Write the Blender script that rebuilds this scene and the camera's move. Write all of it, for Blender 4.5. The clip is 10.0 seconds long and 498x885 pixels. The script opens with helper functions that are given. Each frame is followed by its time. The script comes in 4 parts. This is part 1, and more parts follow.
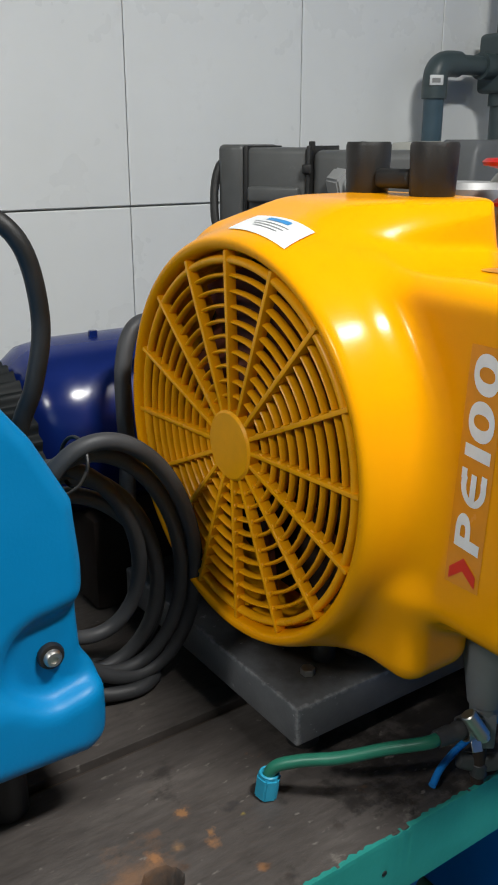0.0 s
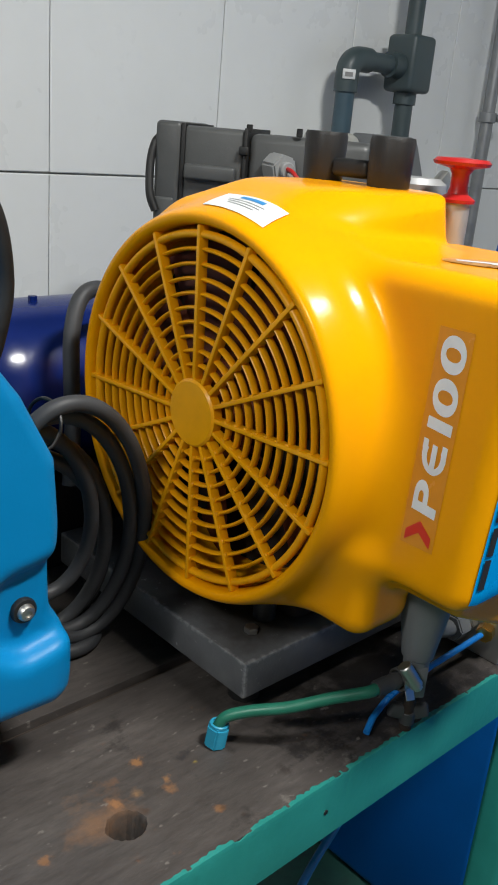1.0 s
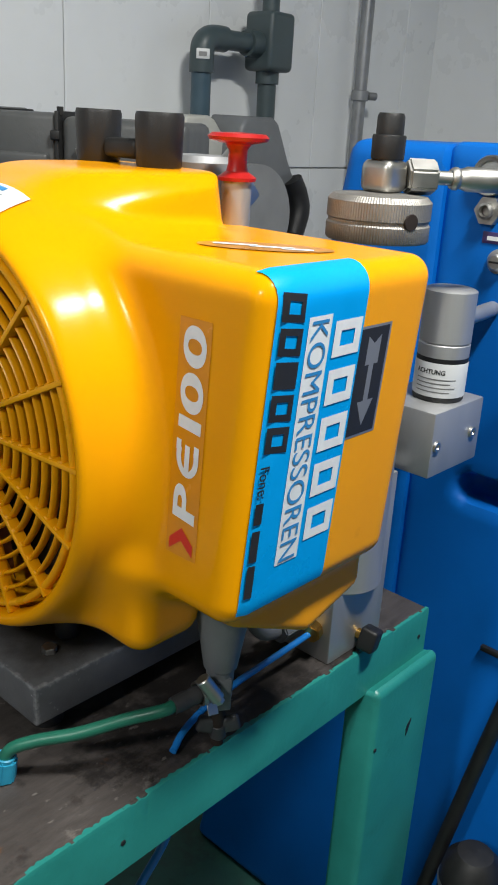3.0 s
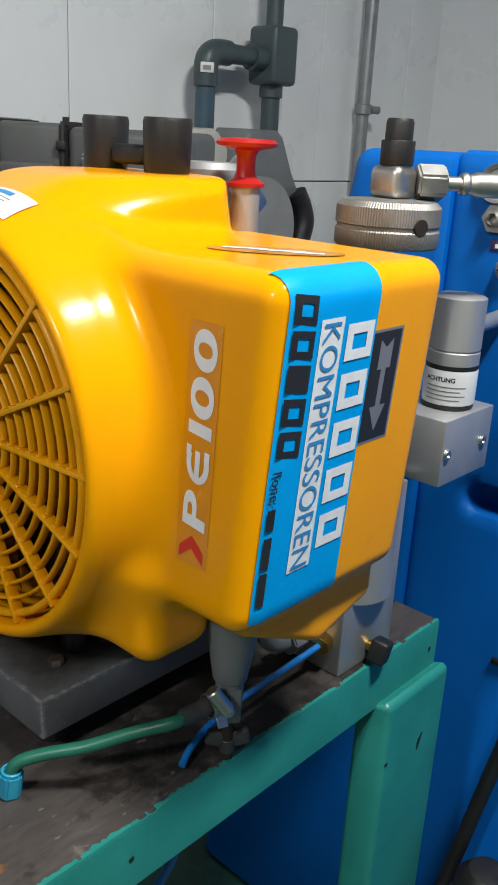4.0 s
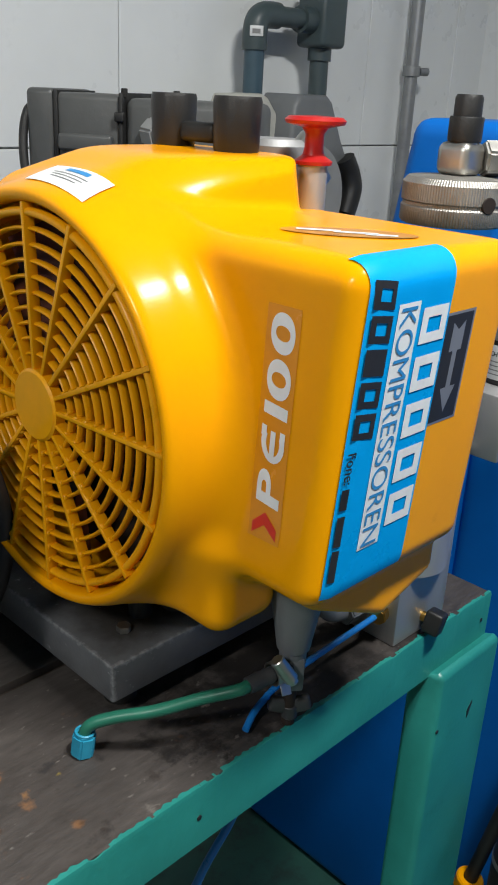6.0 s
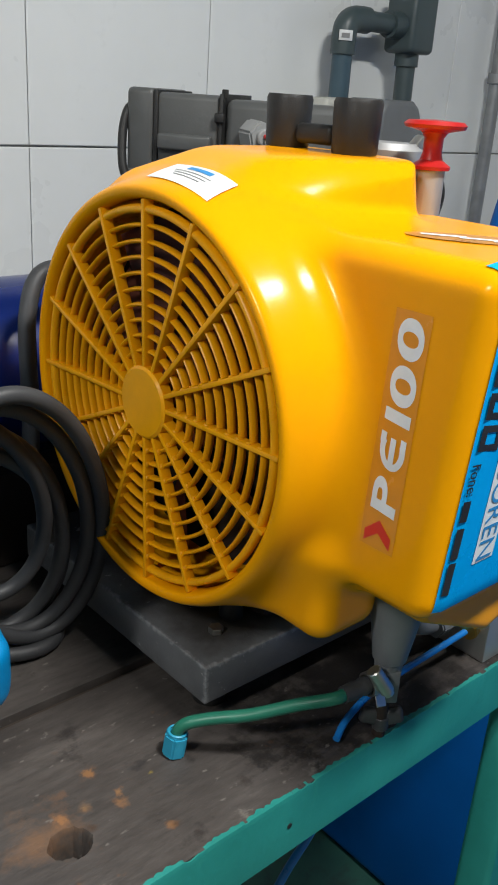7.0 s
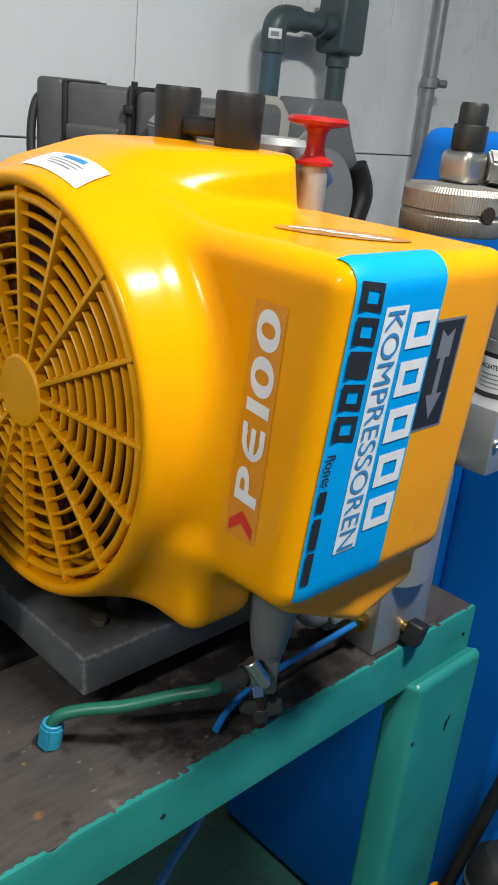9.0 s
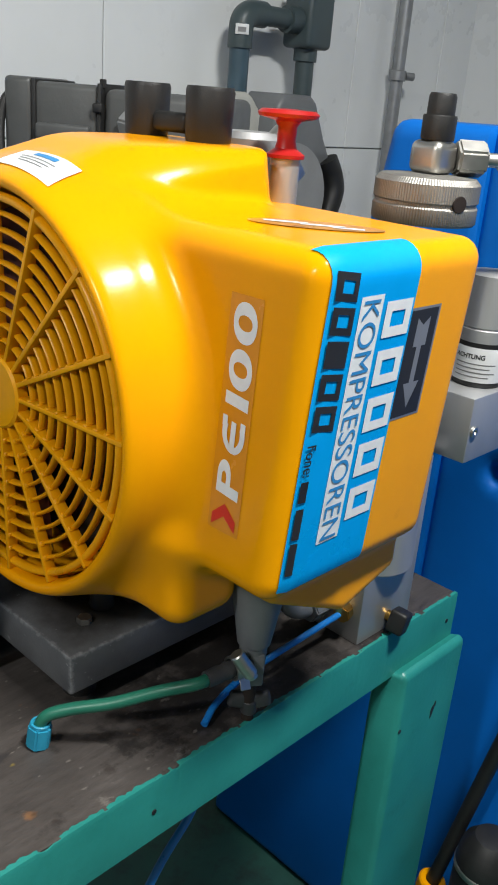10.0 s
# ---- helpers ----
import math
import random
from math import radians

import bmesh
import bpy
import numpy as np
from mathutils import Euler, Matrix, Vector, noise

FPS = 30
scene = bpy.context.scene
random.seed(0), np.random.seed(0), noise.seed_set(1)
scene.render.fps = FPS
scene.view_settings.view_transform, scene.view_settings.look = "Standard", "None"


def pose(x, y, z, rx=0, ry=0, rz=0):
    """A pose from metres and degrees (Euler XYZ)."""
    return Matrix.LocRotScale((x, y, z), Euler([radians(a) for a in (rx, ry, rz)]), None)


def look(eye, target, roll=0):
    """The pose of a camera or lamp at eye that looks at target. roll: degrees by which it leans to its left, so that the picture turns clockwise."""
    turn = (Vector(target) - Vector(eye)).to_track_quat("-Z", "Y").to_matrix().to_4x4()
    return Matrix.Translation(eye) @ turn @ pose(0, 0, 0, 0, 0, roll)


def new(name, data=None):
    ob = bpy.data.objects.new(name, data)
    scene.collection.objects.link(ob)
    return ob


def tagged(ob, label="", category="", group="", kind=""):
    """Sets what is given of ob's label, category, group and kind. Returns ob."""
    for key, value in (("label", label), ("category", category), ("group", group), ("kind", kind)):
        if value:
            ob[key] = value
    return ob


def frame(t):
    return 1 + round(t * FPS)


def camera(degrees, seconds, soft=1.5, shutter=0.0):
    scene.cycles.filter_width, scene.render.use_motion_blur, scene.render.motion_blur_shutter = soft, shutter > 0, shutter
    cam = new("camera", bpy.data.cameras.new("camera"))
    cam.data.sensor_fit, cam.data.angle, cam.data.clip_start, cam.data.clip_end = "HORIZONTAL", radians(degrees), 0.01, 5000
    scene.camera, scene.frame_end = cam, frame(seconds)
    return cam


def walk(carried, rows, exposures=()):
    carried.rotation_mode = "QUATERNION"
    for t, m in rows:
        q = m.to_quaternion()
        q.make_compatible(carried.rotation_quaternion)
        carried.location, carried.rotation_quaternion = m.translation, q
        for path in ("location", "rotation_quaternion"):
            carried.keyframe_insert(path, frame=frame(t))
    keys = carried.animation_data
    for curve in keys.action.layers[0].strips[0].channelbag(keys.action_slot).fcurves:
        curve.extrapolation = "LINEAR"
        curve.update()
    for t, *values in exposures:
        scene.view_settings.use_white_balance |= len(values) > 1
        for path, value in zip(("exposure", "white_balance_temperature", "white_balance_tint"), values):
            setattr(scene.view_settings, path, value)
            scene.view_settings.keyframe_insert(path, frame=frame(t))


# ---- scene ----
cam = camera(32.14, 10.0, soft=1.9)
PATH = [
    (0, (-0.0007, 0.0010, 1.3906), (1.0750, 1.5549, 0.7361), 0.047),
    (0.5, (-0.0857, 0.0147, 1.3895), (1.1707, 1.4212, 0.7236), 3.273),
    (1, (-0.0914, 0.0218, 1.3892), (1.2180, 1.3705, 0.7063), 5.138),
    (1.5, (-0.0402, -0.0163, 1.3992), (1.2706, 1.3187, 0.6925), 4.849),
    (2, (0.0032, -0.0466, 1.3861), (1.3918, 1.2105, 0.6849), 4.431),
    (2.5, (0.0213, -0.0312, 1.3859), (1.4192, 1.2116, 0.6780), 3.683),
    (2.7, (0.0390, -0.0371, 1.3895), (1.4373, 1.2058, 0.6824), 3.485),
    (3.8, (0.0564, -0.0378, 1.3883), (1.4645, 1.2173, 0.7235), 3.185),
    (4, (0.0506, -0.0288, 1.3789), (1.4563, 1.2301, 0.7163), 3.135),
    (4.5, (0.0484, -0.0207, 1.3745), (1.4463, 1.2239, 0.6696), 3.096),
    (5, (0.0349, -0.0051, 1.3745), (1.4045, 1.2439, 0.6232), 3.226),
    (5.2, (0.0396, -0.0118, 1.3757), (1.3987, 1.2450, 0.6186), 3.233),
    (6.3, (0.0181, -0.0133, 1.3982), (1.3504, 1.2795, 0.6542), 2.858),
    (6.5, (0.0231, -0.0052, 1.3915), (1.3542, 1.2912, 0.6514), 3.034),
    (7, (-0.0098, 0.0248, 1.3893), (1.2469, 1.3903, 0.6434), 4.019),
    (7.5, (-0.0077, 0.0398, 1.3836), (1.2288, 1.4230, 0.6368), 5.716),
    (8, (-0.0073, 0.0256, 1.3870), (1.2251, 1.4103, 0.6361), 6.816),
    (8.5, (0.0207, -0.0186, 1.3901), (1.2942, 1.3318, 0.6454), 6.588),
    (9, (0.0372, -0.0232, 1.3889), (1.3670, 1.2748, 0.6494), 5.859),
    (9.5, (0.0353, -0.0184, 1.3834), (1.3807, 1.2637, 0.6444), 5.059),
    (10, (0.0341, -0.0248, 1.3866), (1.3979, 1.2366, 0.6457), 4.745),
]
walk(cam, [(t, look(eye, target, roll)) for t, eye, target, roll in PATH], exposures=[(0.0, -0.17), (0.5, -0.12), (1.5, -0.02), (2.5, 0.02), (4.5, -0.03), (7.0, 0.0), (8.5, 0.05), (10.0, 0.08)])

# ---- light ----
world = bpy.data.worlds.new("world")
scene.world = world
world.use_nodes = True
world.node_tree.nodes["Background"].inputs[0].default_value = (0.75, 0.85, 1.0, 1)
world.node_tree.nodes["Background"].inputs[1].default_value = 0.12


def area_lamp(name, m, sx, sy, watts, colour=(1.0, 1.0, 0.965)):
    data = bpy.data.lights.new(name, "AREA")
    data.shape, data.size, data.size_y, data.energy, data.color = "RECTANGLE", sx, sy, watts, colour
    ob = new(name, data)
    ob.matrix_world = m
    return ob


LAMPS = [((-1.45, 0.0, 2.60), 38), ((0.55, -0.25, 2.60), 49)]
for place, watts in LAMPS:
    area_lamp("ceiling_lamp", look(place, (place[0] + 0.001, place[1], 0)) @ pose(0, 0, 0, 0, 0, 90), 0.44, 0.14, watts)


# ---- materials ----
def nodes_of(name):
    m = bpy.data.materials.new(name)
    m.use_nodes = True
    nt = m.node_tree
    return m, nt, nt.nodes["Principled BSDF"]


def link(nt, a, b):
    nt.links.new(a, b)


def noise_node(nt, scale, detail=4.0, rough=0.55, stretch=None):
    tc = nt.nodes.new("ShaderNodeTexCoord")
    src = tc.outputs["Object"]
    if stretch:
        mp = nt.nodes.new("ShaderNodeMapping")
        mp.inputs["Scale"].default_value = stretch
        link(nt, src, mp.inputs["Vector"])
        src = mp.outputs["Vector"]
    n = nt.nodes.new("ShaderNodeTexNoise")
    n.inputs["Scale"].default_value, n.inputs["Detail"].default_value, n.inputs["Roughness"].default_value = scale, detail, rough
    link(nt, src, n.inputs["Vector"])
    return n.outputs["Fac"]


def ramp(nt, fac, stops):
    r = nt.nodes.new("ShaderNodeValToRGB")
    el = r.color_ramp.elements
    while len(el) < len(stops):
        el.new(0.5)
    for e, (p, c) in zip(el, stops):
        e.position, e.color = p, (*c, 1) if len(c) == 3 else c
    link(nt, fac, r.inputs["Fac"])
    return r.outputs["Color"]


def mix(nt, fac, a, b):
    n = nt.nodes.new("ShaderNodeMix")
    n.data_type = "RGBA"
    for sock, v in ((n.inputs["Factor"], fac), (n.inputs[6], a), (n.inputs[7], b)):
        if isinstance(v, (int, float)):
            sock.default_value = v
        elif isinstance(v, tuple):
            sock.default_value = (*v, 1)
        else:
            link(nt, v, sock)
    return n.outputs[2]


def bump(nt, bsdf, fac, strength, dist):
    b = nt.nodes.new("ShaderNodeBump")
    b.inputs["Strength"].default_value, b.inputs["Distance"].default_value = strength, dist
    link(nt, fac, b.inputs["Height"])
    link(nt, b.outputs["Normal"], bsdf.inputs["Normal"])


def surface(name, colour, rough=0.5, metal=0.0, vary=0.12, scale=14.0, grain=220.0, relief=0.12, dirt=None, dirt_at=(0.58, 0.75), coat=0.0, stretch=None, spec=0.5):
    """A painted, moulded or metal surface: broad tone changes, fine grain, dirt patches."""
    m, nt, b = nodes_of(name)
    big = noise_node(nt, scale, 5, 0.6, stretch)
    fine = noise_node(nt, grain, 3, 0.6, stretch)
    lo = tuple(c * (1 - vary) for c in colour)
    hi = tuple(min(1, c * (1 + vary)) for c in colour)
    col = ramp(nt, big, [(0.3, lo), (0.7, hi)])
    if dirt:
        spots = noise_node(nt, scale * 2.3, 7, 0.7)
        mask = ramp(nt, spots, [(dirt_at[0], (0, 0, 0)), (dirt_at[1], (1, 1, 1))])
        col = mix(nt, mask, col, dirt)
    link(nt, col, b.inputs["Base Color"])
    rr = ramp(nt, big, [(0.25, (rough * 0.8,) * 3), (0.75, (min(1, rough * 1.25),) * 3)])
    link(nt, rr, b.inputs["Roughness"])
    b.inputs["Metallic"].default_value = metal
    b.inputs["Coat Weight"].default_value = coat
    b.inputs["Specular IOR Level"].default_value = spec
    if relief:
        bump(nt, b, fine, relief, 0.001)
    return m


YELLOW = surface("yellow_plastic", (0.82, 0.330, 0.001), 0.175, vary=0.04, scale=9, grain=420, relief=0.05, dirt=(0.62, 0.235, 0.0), dirt_at=(0.66, 0.95), spec=0.14)
GRILLE = surface("yellow_guard_plastic", (0.86, 0.365, 0.003), 0.30, vary=0.08, scale=30, grain=500, relief=0.08, dirt=(0.50, 0.21, 0.010), dirt_at=(0.64, 0.95), spec=0.3)
BLACK = surface("black_rubber", (0.010, 0.010, 0.010), 0.5, vary=0.25, scale=40, grain=600, relief=0.25, dirt=(0.020, 0.019, 0.018), dirt_at=(0.6, 0.85))
CABLE = surface("grey_black_cable_rubber", (0.036, 0.037, 0.040), 0.55, vary=0.2, scale=30, grain=500, relief=0.15, dirt=(0.09, 0.09, 0.09), dirt_at=(0.62, 0.85))
BROWN_FILM = surface("worn_orange_film", (0.47, 0.20, 0.035), 0.3, vary=0.2, scale=60, dirt=(0.60, 0.36, 0.10), dirt_at=(0.5, 0.75))
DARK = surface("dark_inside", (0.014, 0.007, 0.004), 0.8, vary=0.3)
COWL = surface("black_cowl_plastic", (0.006, 0.008, 0.009), 0.65, vary=0.2, spec=0.25)
RUST_RED = surface("dark_red_inside", (0.15, 0.030, 0.010), 0.6, vary=0.3, scale=20)
SKY_BLUE = surface("bright_blue_plastic", (0.0, 0.195, 0.455), 0.42, vary=0.05, scale=12, grain=380, relief=0.15, spec=0.3)
CAB_BLUE = surface("deep_blue_plastic", (0.0, 0.125, 0.50), 0.48, vary=0.10, scale=5, grain=300, relief=0.2, dirt=(0.0, 0.10, 0.40), dirt_at=(0.6, 0.9), spec=0.25)
MOTOR_BLUE = surface("dark_blue_enamel", (0.004, 0.014, 0.105), 0.22, vary=0.1, scale=10, grain=120, relief=0.1)
TEAL = surface("teal_paint", (0.018, 0.205, 0.178), 0.38, vary=0.14, scale=11, grain=160, relief=0.3, dirt=(0.010, 0.115, 0.100), dirt_at=(0.6, 0.9))
ALU = surface("brushed_aluminium", (0.44, 0.44, 0.44), 0.48, metal=0.7, vary=0.10, scale=20, grain=300, relief=0.15, stretch=(1, 1, 0.15))
STEEL = surface("bright_steel", (0.50, 0.49, 0.46), 0.40, metal=1.0, vary=0.1, scale=40, grain=300, relief=0.05)
KNURL = surface("dull_knurled_steel", (0.34, 0.325, 0.30), 0.5, metal=0.85, vary=0.18, scale=24, grain=420, relief=0.5)
BRASS = surface("brass", (0.55, 0.33, 0.09), 0.32, metal=1.0, vary=0.15, scale=60)
GREY_PLASTIC = surface("grey_plastic", (0.135, 0.143, 0.150), 0.45, vary=0.12, scale=16, grain=300, relief=0.2)
MID_GREY = surface("mid_grey_plastic", (0.24, 0.245, 0.245), 0.5, vary=0.1, scale=16)
MACHINE = surface("grey_machine_paint", (0.070, 0.073, 0.073), 0.45, vary=0.15, scale=12, grain=200, relief=0.2, dirt=(0.16, 0.16, 0.155), dirt_at=(0.6, 0.85))
PIPE = surface("dark_grey_green_pipe", (0.050, 0.072, 0.078), 0.42, vary=0.12, scale=12)
PIPE_BLUE = surface("blue_grey_pipe", (0.045, 0.085, 0.115), 0.42, vary=0.12, scale=12)
CONDUIT = surface("galvanised_conduit", (0.30, 0.31, 0.32), 0.45, metal=0.6, vary=0.15, scale=25)
RED = surface("red_plastic", (0.40, 0.013, 0.012), 0.35, vary=0.08, scale=40)
GREEN_HOSE = surface("green_hose_rubber", (0.013, 0.125, 0.080), 0.38, vary=0.12, scale=40, relief=0.1)
BLUE_TUBE = surface("blue_tube_plastic", (0.01, 0.17, 0.52), 0.3, vary=0.1, scale=40, relief=0.0)
NUT_BLUE = surface("light_blue_nylon", (0.02, 0.27, 0.42), 0.4, vary=0.12, scale=60)
STICKER = surface("sky_blue_vinyl", (0.0, 0.33, 0.78), 0.3, vary=0.03, scale=30, grain=90, relief=0.12)
WHITE_INK = surface("white_print", (0.72, 0.74, 0.75), 0.4, vary=0.06, scale=80, relief=0.05)
BLACK_INK = surface("black_print", (0.012, 0.012, 0.014), 0.6, vary=0.1, relief=0.0)
BLUE_INK = surface("blue_print", (0.03, 0.22, 0.5), 0.4, vary=0.1, relief=0.0)
RED_INK = surface("red_print", (0.62, 0.035, 0.01), 0.35, vary=0.08, relief=0.0)
FILM = surface("orange_film", (0.70, 0.265, 0.003), 0.24, vary=0.06, scale=40, relief=0.05)
PAPER = surface("white_label", (0.68, 0.69, 0.69), 0.45, vary=0.05, scale=30, relief=0.05)
SILVER_INK = surface("grey_print", (0.25, 0.25, 0.25), 0.4, metal=0.4, vary=0.1, relief=0.0)
TILE = surface("white_glazed_tile", (0.76, 0.78, 0.785), 0.28, vary=0.03, scale=3.5, grain=26, relief=0.25, dirt=(0.64, 0.65, 0.65), dirt_at=(0.60, 0.9))
GROUT = surface("grey_grout", (0.36, 0.36, 0.35), 0.9, vary=0.3, scale=12, grain=200, relief=0.4)
PLASTER = surface("grey_plaster", (0.27, 0.27, 0.26), 0.8, vary=0.05, scale=3)
FLOOR_PAINT = surface("dark_green_floor_paint", (0.032, 0.115, 0.090), 0.5, vary=0.25, scale=6, grain=80, relief=0.3, dirt=(0.03, 0.035, 0.03), dirt_at=(0.5, 0.8))
LAMP_GLOW, _nt, _b = nodes_of("lit_tube")
_b.inputs["Emission Color"].default_value, _b.inputs["Emission Strength"].default_value = (1, 0.98, 0.95, 1), 3.0


def plate_material():
    """Grey hammered paint, scuffed bare along its edges; oil and painted shade darken it under the machine."""
    m, nt, b = nodes_of("grey_hammer_paint")

    def maths(op, x, y):
        n = nt.nodes.new("ShaderNodeMath")
        n.operation = op
        for sock, v in zip(n.inputs, (x, y)):
            if isinstance(v, (int, float)):
                sock.default_value = v
            else:
                link(nt, v, sock)
        return n.outputs[0]

    big = noise_node(nt, 22, 5, 0.6)
    col = ramp(nt, big, [(0.3, (0.085, 0.089, 0.095)), (0.7, (0.125, 0.130, 0.137))])
    xyz = nt.nodes.new("ShaderNodeSeparateXYZ")
    link(nt, nt.nodes.new("ShaderNodeTexCoord").outputs["Object"], xyz.inputs[0])
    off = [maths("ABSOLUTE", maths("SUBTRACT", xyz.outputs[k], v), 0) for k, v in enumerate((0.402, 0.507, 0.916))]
    # oil and painted-in shade under the shroud, darkest away from the outer corner
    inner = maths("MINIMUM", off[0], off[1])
    inset = maths("ADD", inner, maths("MULTIPLY", noise_node(nt, 30, 4, 0.6), 0.05))
    oil_shade = ramp(nt, inset, [(0.034, (0, 0, 0)), (0.060, (0.9, 0.9, 0.9))])
    col = mix(nt, oil_shade, col, (0.022, 0.020, 0.018))
    # worn edges and single knocks
    edge = maths("MINIMUM", maths("MINIMUM", maths("MAXIMUM", off[0], off[2]), maths("MAXIMUM", off[1], off[2])), maths("MAXIMUM", off[0], off[1]))
    rub = maths("ADD", edge, maths("MULTIPLY", noise_node(nt, 110, 5, 0.7), 0.016))
    col = mix(nt, ramp(nt, rub, [(0.0070, (0.85, 0.85, 0.85)), (0.0095, (0, 0, 0))]), col, (0.33, 0.34, 0.35))
    col = mix(nt, ramp(nt, noise_node(nt, 75, 6, 0.7), [(0.66, (0, 0, 0)), (0.69, (0.8, 0.8, 0.8))]), col, (0.40, 0.41, 0.42))
    link(nt, col, b.inputs["Base Color"])
    link(nt, ramp(nt, big, [(0.25, (0.34,) * 3), (0.75, (0.5,) * 3)]), b.inputs["Roughness"])
    bump(nt, b, noise_node(nt, 320, 3, 0.6), 0.4, 0.001)
    return m


PLATE = plate_material()
MARKS = [((0.290, 0.522), 0.0062, (0.24, 0.115, 0.045)), ((0.294, 0.480), 0.0068, (0.20, 0.10, 0.045)), ((0.313, 0.435), 0.0043, (0.24, 0.11, 0.04)),
         ((0.390, 0.437), 0.0068, (0.022, 0.016, 0.013)), ((0.172, 0.476), 0.0062, (0.20, 0.095, 0.04)), ((0.449, 0.409), 0.0093, (0.17, 0.155, 0.14)),
         ((0.228, 0.432), 0.0037, (0.16, 0.07, 0.03)), ((0.365, 0.407), 0.0074, (0.15, 0.135, 0.12)),
         ((0.333, 0.492), 0.0022, (0.30, 0.22, 0.03)), ((0.326, 0.418), 0.0022, (0.03, 0.015, 0.01)), ((0.317, 0.434), 0.0026, (0.035, 0.018, 0.01)),
         ((0.300, 0.489), 0.0045, (0.26, 0.125, 0.045)), ((0.268, 0.492), 0.0040, (0.22, 0.125, 0.06)), ((0.330, 0.505), 0.0085, (0.024, 0.022, 0.023)),
         ((0.246, 0.492), 0.0065, (0.27, 0.125, 0.05)), ((0.262, 0.470), 0.0048, (0.05, 0.028, 0.018)),
         # last three: wide dark patches, painted shade below the shroud mixed with oil
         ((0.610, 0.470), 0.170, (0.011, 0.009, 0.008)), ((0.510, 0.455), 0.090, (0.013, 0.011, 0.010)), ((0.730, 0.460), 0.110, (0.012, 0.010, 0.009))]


def bench_top_material():
    m, nt, b = nodes_of("worn_brown_bench_top")
    big = noise_node(nt, 7, 6, 0.65, (1, 2.2, 1))
    col = ramp(nt, big, [(0.28, (0.042, 0.036, 0.033)), (0.55, (0.066, 0.057, 0.052)), (0.78, (0.094, 0.082, 0.074))])
    grain = noise_node(nt, 60, 6, 0.7, (0.5, 2.5, 1))
    col = mix(nt, ramp(nt, grain, [(0.42, (0, 0, 0)), (0.75, (0.75, 0.75, 0.75))]), col, (0.026, 0.022, 0.020))
    # orange rust stains
    st = noise_node(nt, 24, 5, 0.6)
    near = noise_node(nt, 5.5, 2, 0.5)
    mk = nt.nodes.new("ShaderNodeMath")
    mk.operation = "MULTIPLY"
    link(nt, ramp(nt, st, [(0.66, (0, 0, 0)), (0.72, (0.6, 0.6, 0.6))]), mk.inputs[0])
    link(nt, ramp(nt, near, [(0.50, (0, 0, 0)), (0.60, (1, 1, 1))]), mk.inputs[1])
    col = mix(nt, mk.outputs[0], col, (0.20, 0.092, 0.038))
    # rusty bloom round the drilled hole
    tc = nt.nodes.new("ShaderNodeTexCoord")
    ds = nt.nodes.new("ShaderNodeVectorMath")
    ds.operation = "DISTANCE"
    link(nt, tc.outputs["Object"], ds.inputs[0])
    ds.inputs[1].default_value = (0.226, 0.482, 0.85)
    wob = nt.nodes.new("ShaderNodeMath")
    wob.operation = "MULTIPLY_ADD"
    link(nt, noise_node(nt, 45, 5, 0.7), wob.inputs[0])
    wob.inputs[1].default_value = 0.11
    link(nt, ds.outputs["Value"], wob.inputs[2])
    col = mix(nt, ramp(nt, wob.outputs[0], [(0.054, (0.55, 0.55, 0.55)), (0.090, (0, 0, 0))]), col, (0.21, 0.105, 0.048))
    # single rust spots, oil drips, bare patches; the wide dark ones add painted shade
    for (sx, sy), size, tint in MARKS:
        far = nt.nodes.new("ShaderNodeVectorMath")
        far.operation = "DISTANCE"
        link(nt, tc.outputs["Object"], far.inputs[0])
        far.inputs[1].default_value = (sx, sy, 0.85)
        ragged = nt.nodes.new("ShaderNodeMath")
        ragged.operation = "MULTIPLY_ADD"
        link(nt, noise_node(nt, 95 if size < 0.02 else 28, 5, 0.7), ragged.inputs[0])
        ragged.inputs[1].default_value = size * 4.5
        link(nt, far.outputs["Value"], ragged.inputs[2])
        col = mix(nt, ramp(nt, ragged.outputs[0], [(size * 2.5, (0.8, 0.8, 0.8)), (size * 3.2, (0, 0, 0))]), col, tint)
    # pale scuffs
    sc = noise_node(nt, 85, 3, 0.5, (1, 1.6, 1))
    col = mix(nt, ramp(nt, sc, [(0.672, (0, 0, 0)), (0.73, (0.7, 0.7, 0.7))]), col, (0.16, 0.145, 0.13))
    dk = noise_node(nt, 16, 6, 0.72)
    col = mix(nt, ramp(nt, dk, [(0.60, (0, 0, 0)), (0.70, (0.8, 0.8, 0.8))]), col, (0.018, 0.015, 0.014))
    link(nt, col, b.inputs["Base Color"])
    link(nt, ramp(nt, big, [(0.2, (0.42,) * 3), (0.8, (0.65,) * 3)]), b.inputs["Roughness"])
    bump(nt, b, grain, 0.35, 0.0015)
    return m


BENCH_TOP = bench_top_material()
GAP = surface("rusty_gap", (0.042, 0.029, 0.022), 0.85, vary=0.3, scale=30, dirt=(0.22, 0.085, 0.03), dirt_at=(0.66, 0.72))


